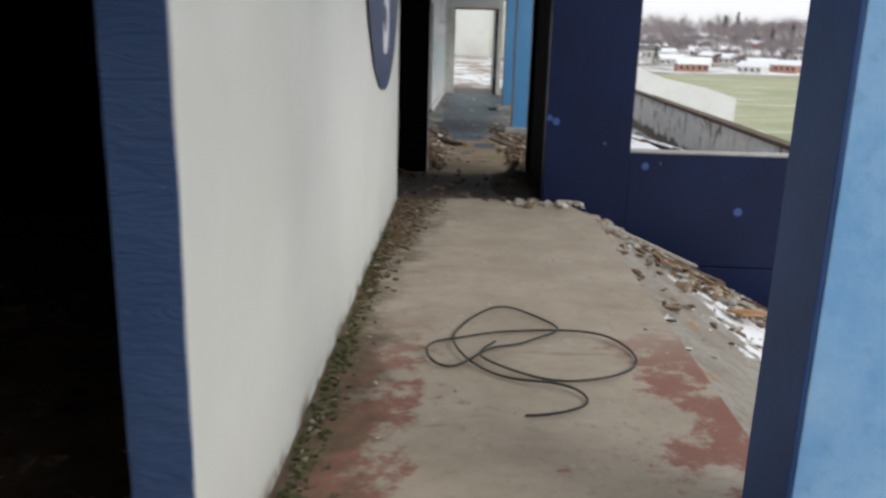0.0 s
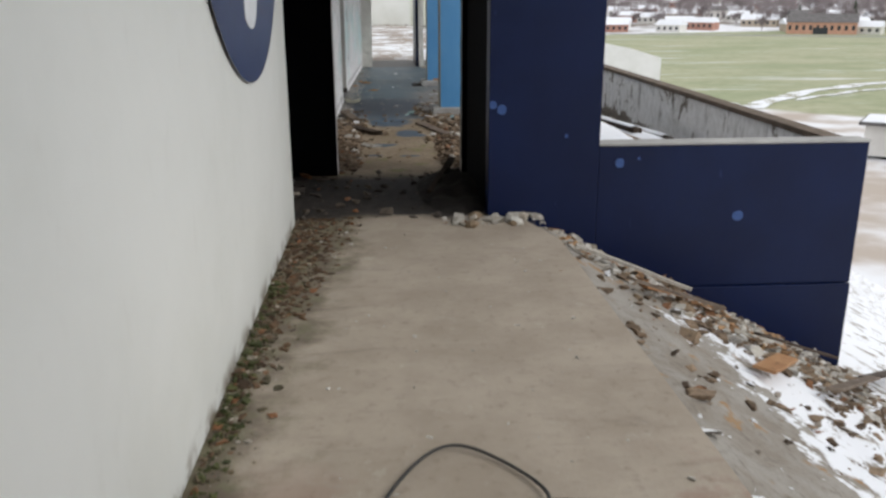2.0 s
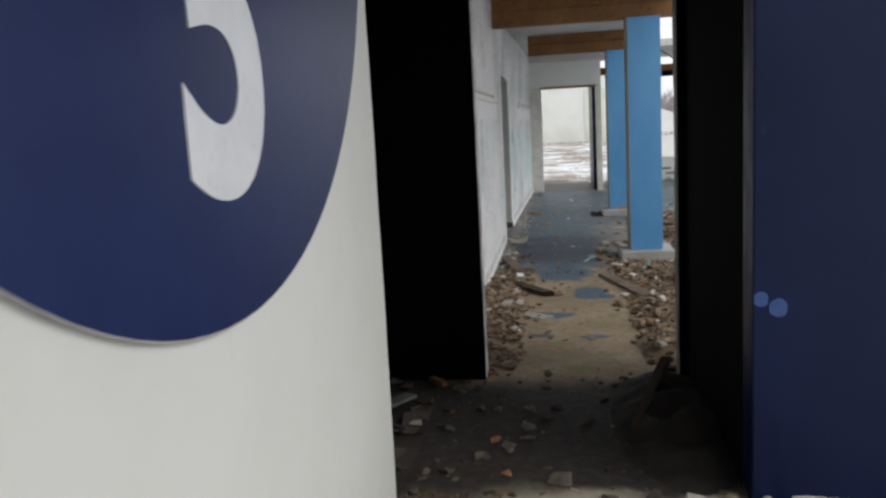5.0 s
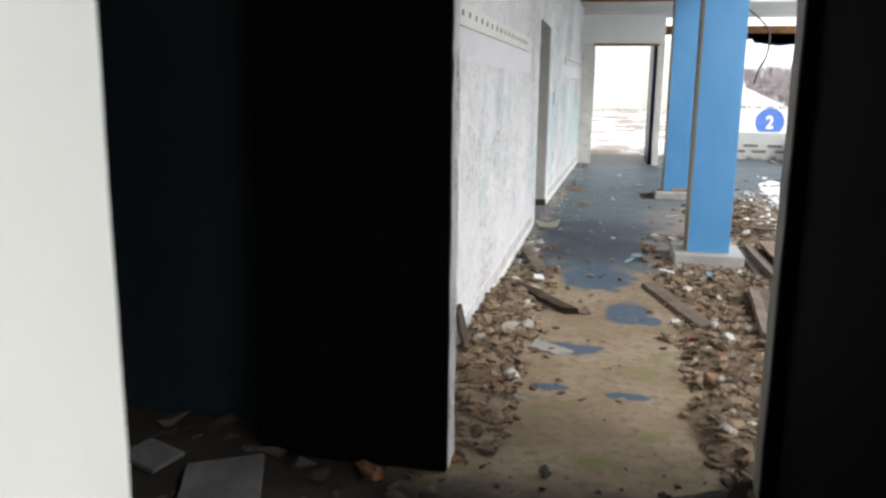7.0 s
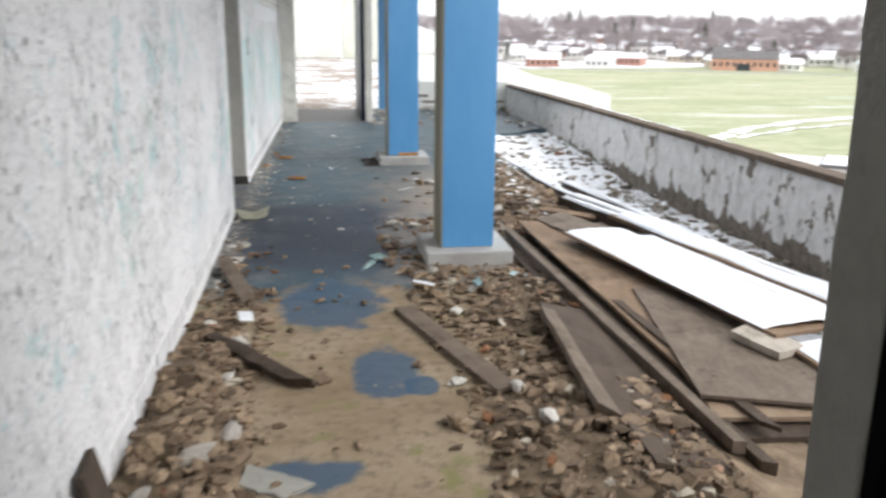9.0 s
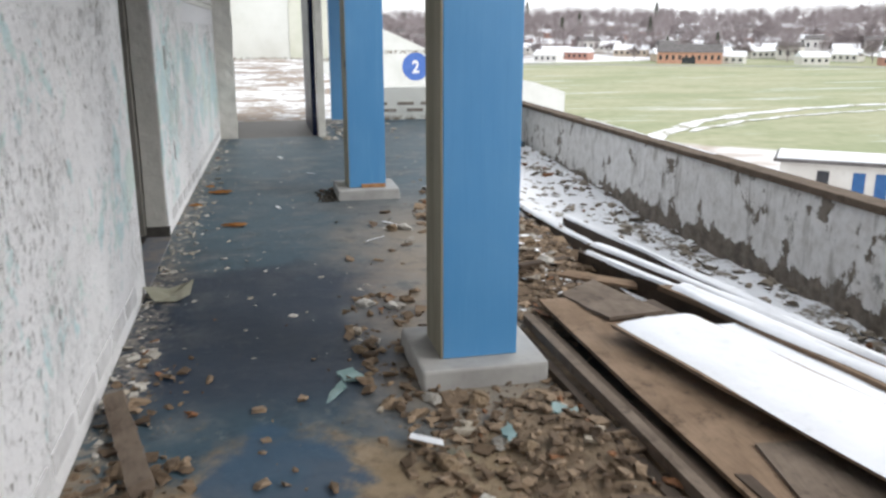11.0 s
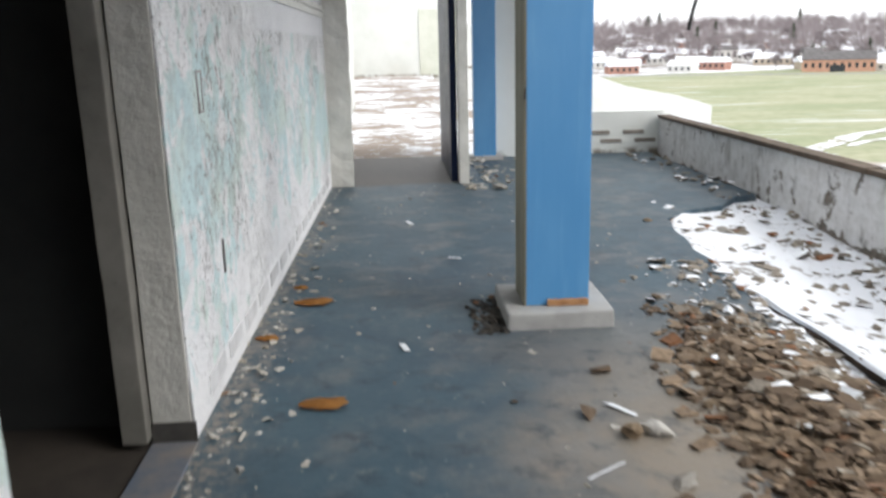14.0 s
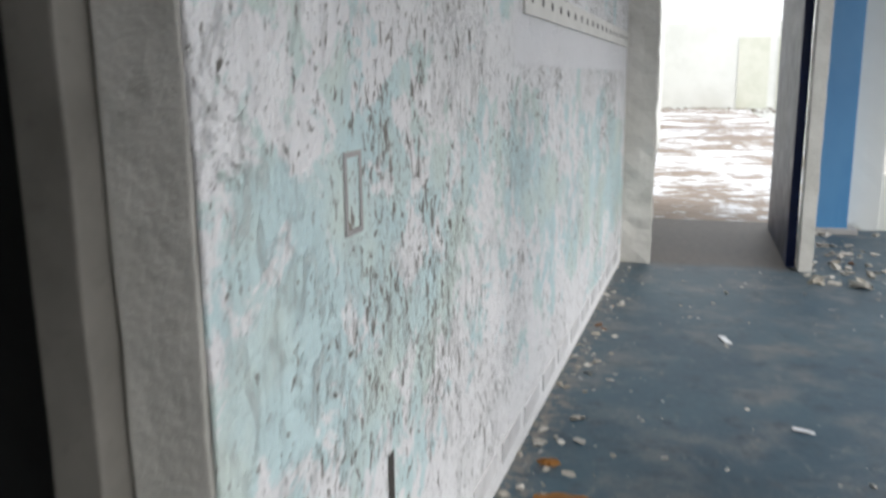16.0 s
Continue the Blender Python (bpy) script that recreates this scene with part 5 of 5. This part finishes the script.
# ---- beyond the end doorway ----
deck = sheet("deck", steps(-6.0, 3.2, 30), steps(25.72, 62.0, 100), lambda x, y: -0.03 + 0.05 * wob(x, y, 0.5, 2), DECK)
tagged(deck, "open deck with snow patches on brown gravel", "deck", kind="structure")
passage = part("floor_passage", boxes((-0.1, 2.2, 25.5, 25.75, -0.3, -0.002)), FLOOR)
tagged(passage, "dusty concrete step at the passage end", "floor", kind="structure")
for k, b in enumerate(((-0.3, -0.1, 26.0, 36.0, -0.1, 3.4), (-1.0, -0.6, 36.0, 47.0, -0.1, 4.2), (-2.1, -1.7, 47.0, 62.0, -0.1, 4.2), (-2.1, 5.2, 62.0, 62.4, -11.5, 4.4))):
    tagged(part("wall_far_%d" % (k + 1), boxes(b), WHITE), "far white concourse wall beyond the doorway", "wall", kind="structure")
number_sign("4", Matrix.Translation((-0.597, 43.5, 2.0)) @ face_x, 1.2, 1.1, 0.55, DISCBLUE, "round blue painted sign on the far white wall")
for x, w in ((2.6, 1.5), (4.5, 0.35)):
    p = part("wall_panel", boxes((x, x + w, 61.95, 61.995, 0.0, 3.6), bevel=0.01), PALEGREEN)
    tagged(p, "pale green panel on the far white wall", "panel", "far panels")

raked = bmesh.new()
prof = ((4.0, 4.2), (8.0, 2.9), (11.5, 1.5), (15.5, -0.3), (19.9, -1.9), (24.0, -2.7), (27.0, -3.6), (27.0, -11.6), (4.0, -11.6))
f = raked.faces.new([raked.verts.new((px, 80.0, pz)) for px, pz in prof])
r = bmesh.ops.extrude_face_region(raked, geom=[f])
for v in r["geom"]:
    if isinstance(v, bmesh.types.BMVert):
        v.co.y = 81.0
bmesh.ops.recalc_face_normals(raked, faces=raked.faces[:])
tagged(part("stand_end_wall", raked, WHITE), "white raked end wall of the far stand", "wall", kind="structure")
face_y = Matrix(((1, 0, 0, 0), (0, 0, -1, 0), (0, 1, 0, 0), (0, 0, 0, 1)))
number_sign("2", Matrix.Translation((13.6, 79.99, -1.30)) @ face_y, 1.15, 1.1, 0.6, DISCBLUE, "round blue painted sign with white numeral 2")


# ---- outside ground, field, town and hill ----
def hill_z(x, y):
    r = math.hypot(x, y - 10)
    t = min(1.0, max(0.0, (r - 390) / 480))
    return -11.5 + 26.0 * t + (2.0 * wob(x, y, 0.006, 3) * min(1.0, t * 3) if r > 390 else 0.0)


rad = [3, 8, 14, 20, 27, 35, 45, 56, 68, 82, 98, 116, 136, 158, 182, 220, 266, 330, 390, 420, 450, 490, 530, 570, 620, 680, 740, 800, 880, 1000, 1500, 3000]
verts = [(r * math.sin(a), 10 + r * math.cos(a), hill_z(r * math.sin(a), 10 + r * math.cos(a))) for r in rad for a in (i * math.tau / 144 for i in range(144))]
faces = [(j * 144 + i, j * 144 + (i + 1) % 144, (j + 1) * 144 + (i + 1) % 144, (j + 1) * 144 + i) for j in range(len(rad) - 1) for i in range(144)]
faces.append(tuple(range(143, -1, -1)))
data = bpy.data.meshes.new("ground")
data.from_pydata(verts, [], [f[::-1] for f in faces])
data.materials.append(GROUND)
data.polygons.foreach_set("use_smooth", [True] * len(faces))
tagged(new("ground", data), "winter field of pale grass with snow around it", "ground", kind="structure")


def ribbon(name, pts, width, material, label):
    bm = bmesh.new()
    last = None
    n = len(pts)
    for i, (x, y) in enumerate(pts):
        a, b = pts[max(0, i - 1)], pts[min(n - 1, i + 1)]
        d = Vector((b[0] - a[0], b[1] - a[1], 0)).normalized()
        w = width * (0.75 + 0.4 * wob(i * 0.4, width, 1, 3))
        p = [bm.verts.new((x - d.y * w / 2, y + d.x * w / 2  , -11.42)), bm.verts.new((x + d.y * w / 2, y - d.x * w / 2  , -11.42))]
        if last:
            bm.faces.new((last[0], last[1], p[1], p[0]))
        last = p
    tagged(part(name, bm, material), label, "path", kind="structure")


ribbon("path", [(47 + i * 2.0, 103 + 46 * (1 - math.exp(-(i * 2.0) / 33)) + 0.5 * math.sin(i * 0.9)) for i in range(70)], 3.2, THINSNOW, "curved snowy path along the field edge")
ribbon("path", [(57 + i * 2.0, 111 + 27 * (1 - math.exp(-(i * 2.0) / 30)) + 0.4 * math.sin(i * 1.1)) for i in range(60)], 1.6, THINSNOW, "second snowy path by the field edge")
ribbon("road", [(-40 + i * 12, 392 - i * 3.2 - 0.08 * i * i) for i in range(40)], 9.0, simple("grey_asphalt_far", (0.20, 0.20, 0.21), (0.30, 0.30, 0.31), 0.2), "grey road beyond the field")


# ---- low building with blue doors ----
hut = base("low_building", 49.5, 66.3, -11.2, -37)
part("wall", boxes((-8, 8, -2.5, 2.5, 0.0, 2.6)), SIDING, hut, "white rendered wall")
part("roof", boxes((-8.5, 8.5, -3.0, 3.0, 2.6, 2.85), bevel=0.03), ROOFDARK, hut, "flat dark roof edge")
part("roof_snow", boxes((-8.3, 8.3, -2.8, 2.8, 2.852, 2.95), bevel=0.03), SNOW, hut, "snow on the flat roof")
for i in range(6):
    part("door", boxes((-5.2 + i * 2.1 + 0.5 * (i % 2), -4.3 + i * 2.1 + 0.5 * (i % 2), -2.54, -2.505, 0.05, 2.0), bevel=0.01), BLUEDOOR if i % 3 else GLASSDARK, hut, "blue painted door")
tagged(hut, "low white building with blue doors below the stand", "building")


# ---- houses ----
def house(w, d, h, wall_m, roof_m, name="house"):
    o = new(name)
    part("wall", boxes((-w / 2, w / 2, -d / 2, d / 2, -1.0, h)), wall_m, o)
    bm = bmesh.new()
    e, rise = 0.4, d * 0.28
    a = [bm.verts.new(p) for p in ((-w / 2 - e, -d / 2 - e, h), (w / 2 + e, -d / 2 - e, h), (w / 2 + e, d / 2 + e, h), (-w / 2 - e, d / 2 + e, h), (-w / 2 - e, 0, h + rise), (w / 2 + e, 0, h + rise))]
    for f in ((0, 1, 5, 4), (2, 3, 4, 5), (0, 4, 3), (1, 2, 5), (0, 3, 2, 1)):
        bm.faces.new([a[k] for k in f])
    part("roof", bm, roof_m, o)
    n = max(2, int(w / 2.6))
    for i in range(n):
        x = -w / 2 + (i + 0.5) * w / n
        part("window", boxes((x - 0.55, x + 0.55, -d / 2 - 0.04, -d / 2 - 0.005, h * 0.35, h * 0.75)), GLASSDARK, o)
    return o


kinds = [tagged(house(11, 8, 3.0, SIDING, SNOW), "small white house with a snowy roof", "house", "houses across the field"),
         tagged(house(13, 8, 3.2, REDBRICK, SNOW), "red brick house with a snowy roof", "house", "houses across the field"),
         tagged(house(10, 8, 5.4, SIDING, ROOFDARK), "two storey pale house with a dark roof", "house", "houses across the field"),
         tagged(house(16, 9, 3.0, simple("tan_siding", (0.42, 0.35, 0.27), (0.50, 0.43, 0.35), 0.5, local=True), SNOW), "long tan house with a snowy roof", "house", "houses across the field")]
rnd = random.Random(21)
spots = []
for ring, n in ((388, 15), (412, 30), (450, 40), (500, 40), (560, 40), (630, 36)):
    for i in range(n):
        a = radians(-8 + 78 * (i + rnd.uniform(0.15, 0.85)) / n)
        r = ring + rnd.uniform(-16, 16)
        spots.append((r * math.sin(a), 10 + r * math.cos(a), math.degrees(-a) + rnd.uniform(-25, 25)))
for i, (x, y, turn) in enumerate(spots):
    m = pose(x, y, hill_z(x, y), 0, 0, turn)
    if i < 4:
        kinds[i].matrix_basis = m
    else:
        copy_thing(kinds[rnd.choice((0, 0, 1, 2, 3, 0))], m)
gym = house(26, 12, 4.6, ORANGEBRICK, ROOFDARK, "brick_hall")
part("entrance", boxes((-3.0, 2.5, -6.12, -6.05, 0.0, 2.6)), GLASSDARK, gym, "dark wide entrance")
gx, gy = 372 * math.sin(radians(28.8)), 10 + 372 * math.cos(radians(28.8))
gym.matrix_basis = pose(gx, gy, -11.5, 0, 0, -28)
tagged(gym, "orange brick hall with a dark entrance", "hall")


# ---- bare winter trees ----
def bare_tree(seed, height):
    rt = random.Random(seed)
    vs, fs = [], []

    def limb(a, b, ra, rb):
        d = (b - a).normalized()
        u = d.orthogonal().normalized()
        w = d.cross(u)
        n = len(vs)
        for p, r in ((a, ra), (b, rb)):
            for k in range(3):
                g = k * math.tau / 3
                vs.append(p + (u * math.cos(g) + w * math.sin(g)) * r)
        fs.extend([(n + k, n + (k + 1) % 3, n + 3 + (k + 1) % 3, n + 3 + k) for k in range(3)])

    def grow(a, d, length, r, depth):
        b = a + d * length
        limb(a, b, r, r * 0.65)
        if depth == 0:
            return
        for _ in range(rt.choice((3, 4)) if depth > 1 else 5):
            t = rt.uniform(0.45, 1.0)
            nd = (d + Vector((rt.gauss(0, 0.55), rt.gauss(0, 0.55), rt.gauss(0.12, 0.3)))).normalized()
            grow(a.lerp(b, t), nd, length * rt.uniform(0.55, 0.8), max(r * 0.55, 0.03), depth - 1)

    trunk_top = Vector((rt.uniform(-0.2, 0.2), rt.uniform(-0.2, 0.2), height * 0.18))
    limb(Vector((0, 0, -0.5)), trunk_top, height * 0.022, height * 0.016)
    trunk = (vs, fs)
    vs, fs = [], []
    for _ in range(6):
        grow(trunk_top * rt.uniform(0.8, 1.0), Vector((rt.gauss(0, 0.7), rt.gauss(0, 0.7), 1)).normalized(), height * rt.uniform(0.22, 0.3), height * 0.012, 4)
    o = new("tree")
    for nm, (v, f) in (("trunk", trunk), ("crown", (vs, fs))):
        me = bpy.data.meshes.new(nm)
        me.from_pydata([tuple(p) for p in v], [], f)
        me.materials.append(BARK)
        q = new(nm, me)
        q.parent = o
    return tagged(o, "bare winter tree with fine grey brown twigs", "tree", "trees on the hill")


def conifer(seed, height):
    rt = random.Random(seed)
    o = new("tree")
    bm = bmesh.new()
    bmesh.ops.create_cone(bm, cap_ends=True, segments=6, radius1=0.22, radius2=0.05, depth=height, matrix=Matrix.Translation((0, 0, height / 2)))
    part("trunk", bm, BARK, o)
    vs, fs = [], []
    for i in range(900):
        t = rt.random()
        z = height * (0.12 + 0.88 * t)
        rr = height * 0.2 * (1 - t) * rt.uniform(0.5, 1.1) + 0.1
        a = rt.uniform(0, math.tau)
        c = Vector((math.cos(a) * rr, math.sin(a) * rr, z - rr * 0.3))
        n = len(vs)
        s = rt.uniform(0.25, 0.5)
        vs.extend([c + Vector((rt.uniform(-s, s), rt.uniform(-s, s), rt.uniform(-s, s) * 0.6)) for _ in range(3)])
        fs.append((n, n + 1, n + 2))
    me = bpy.data.meshes.new("crown")
    me.from_pydata([tuple(p) for p in vs], [], fs)
    me.materials.append(PINE)
    q = new("crown", me)
    q.parent = o
    return tagged(o, "dark green conifer among bare trees", "tree", "trees on the hill")


first_trees = [bare_tree(i, 9.0) for i in range(4)] + [conifer(7, 9.0)]
rnd = random.Random(33)
n = 0
for r0, r1, count, lo, hi in ((392, 460, 80, 0.9, 1.5), (460, 560, 100, 1.1, 1.8), (560, 700, 80, 1.3, 2.0), (700, 820, 35, 1.4, 2.0)):
    for _ in range(count):
        a, r = radians(rnd.uniform(-6, 54)), rnd.uniform(r0, r1)
        x, y = r * math.sin(a), 10 + r * math.cos(a)
        s = rnd.uniform(lo, hi)
        k = 4 if rnd.random() < 0.06 else n % 4
        m = pose(x, y, hill_z(x, y), 0, 0, rnd.uniform(0, 360)) @ Matrix.Diagonal((s, s, s, 1))
        if n < 5:
            first_trees[n].matrix_basis = m
        else:
            t = copy_thing(first_trees[k], m)
            t.matrix_basis = m
        n += 1

# ---- the woods behind, too many to count ----
rng = np.random.default_rng(4)
vs, fs = [], []
for _ in range(1700):
    a, r = radians(rng.uniform(-6, 60)), rng.uniform(430, 860)
    x, y = r * math.sin(a), 10 + r * math.cos(a)
    z, h = hill_z(x, y), rng.uniform(10, 20)
    for _ in range(34):
        p = np.array((x + rng.normal(0, 0.7), y + rng.normal(0, 0.7), z + h * rng.uniform(0.05, 0.45)))
        q = p + np.array((rng.normal(0, h * 0.20), rng.normal(0, h * 0.20), h * rng.uniform(0.2, 0.55)))
        w = np.array((math.cos(a), -math.sin(a), 0)) * rng.uniform(0.05, 0.11)
        n = len(vs)
        vs += [tuple(p - w), tuple(p + w), tuple(q + w * 0.3), tuple(q - w * 0.3)]
        fs.append((n, n + 1, n + 2, n + 3))
data = bpy.data.meshes.new("woods")
data.from_pydata(vs, [], fs)
data.materials.append(BARK)
tagged(new("woods", data), "bare grey brown woods along the hill", "woods", kind="stuff")

# ---- paint spots on the navy wall ----
for x, z, r in ((1.49, 0.857, 0.03), (1.555, 0.822, 0.038), (2.47, 0.405, 0.036), (3.44, -0.03, 0.042), (2.62, 0.44, 0.012), (2.05, 0.62, 0.015)):
    bm = bmesh.new()
    bmesh.ops.create_cone(bm, cap_ends=True, segments=14, radius1=r, radius2=r, depth=0.004)
    for v in bm.verts:
        v.co = Vector((v.co.x * (1 + 0.4 * wob(v.co.y * 60, x, 1, 2)), -v.co.z, v.co.y * (1 + 0.4 * wob(v.co.x * 60, z, 1, 3))))
    bmesh.ops.recalc_face_normals(bm, faces=bm.faces[:])
    ob = part("paint_spot", bm, SPOTBLUE, wall_blue, "splash of lighter blue paint")
    ob.location = (x, 8.026, z)

# ---- bare blocks showing in the walls ----
def block_mesh(w, h, t):
    return boxes((-t, 0.0, -w / 2, w / 2, -h / 2, h / 2), bevel=0.004)


blk = part("block", block_mesh(0.33, 0.085, 0.02), PALEBLOCK, wall_room)
blk_data = blk.data
y, k = 10.3, 0
while y < 23.1:
    if not 15.4 < y < 17.4:
        if k == 0:
            b = blk
        else:
            b = new("block", blk_data)
        b.parent = wall_room if y < 16 else wall_room2
        b.location = (0.006 + max(0.0, 0.13 * (y - 17.17) / 6.1), y, 0.125 + 0.004 * (k % 3))
        k += 1
    y += 0.405
blk2 = part("block", boxes((-0.15, 0.15, -0.0, 0.012, -0.028, 0.028), bevel=0.004), BROWNBLOCK, parapet_end)
k = 0
for row, z in enumerate((0.29, 0.17)):
    for i in range(4):
        b = blk2 if k == 0 else new("block", blk2.data)
        b.parent = parapet_end
        b.location = (2.82 + i * 0.46 + 0.17 * row + 0.03 * (i % 2), 25.488, z)
        k += 1
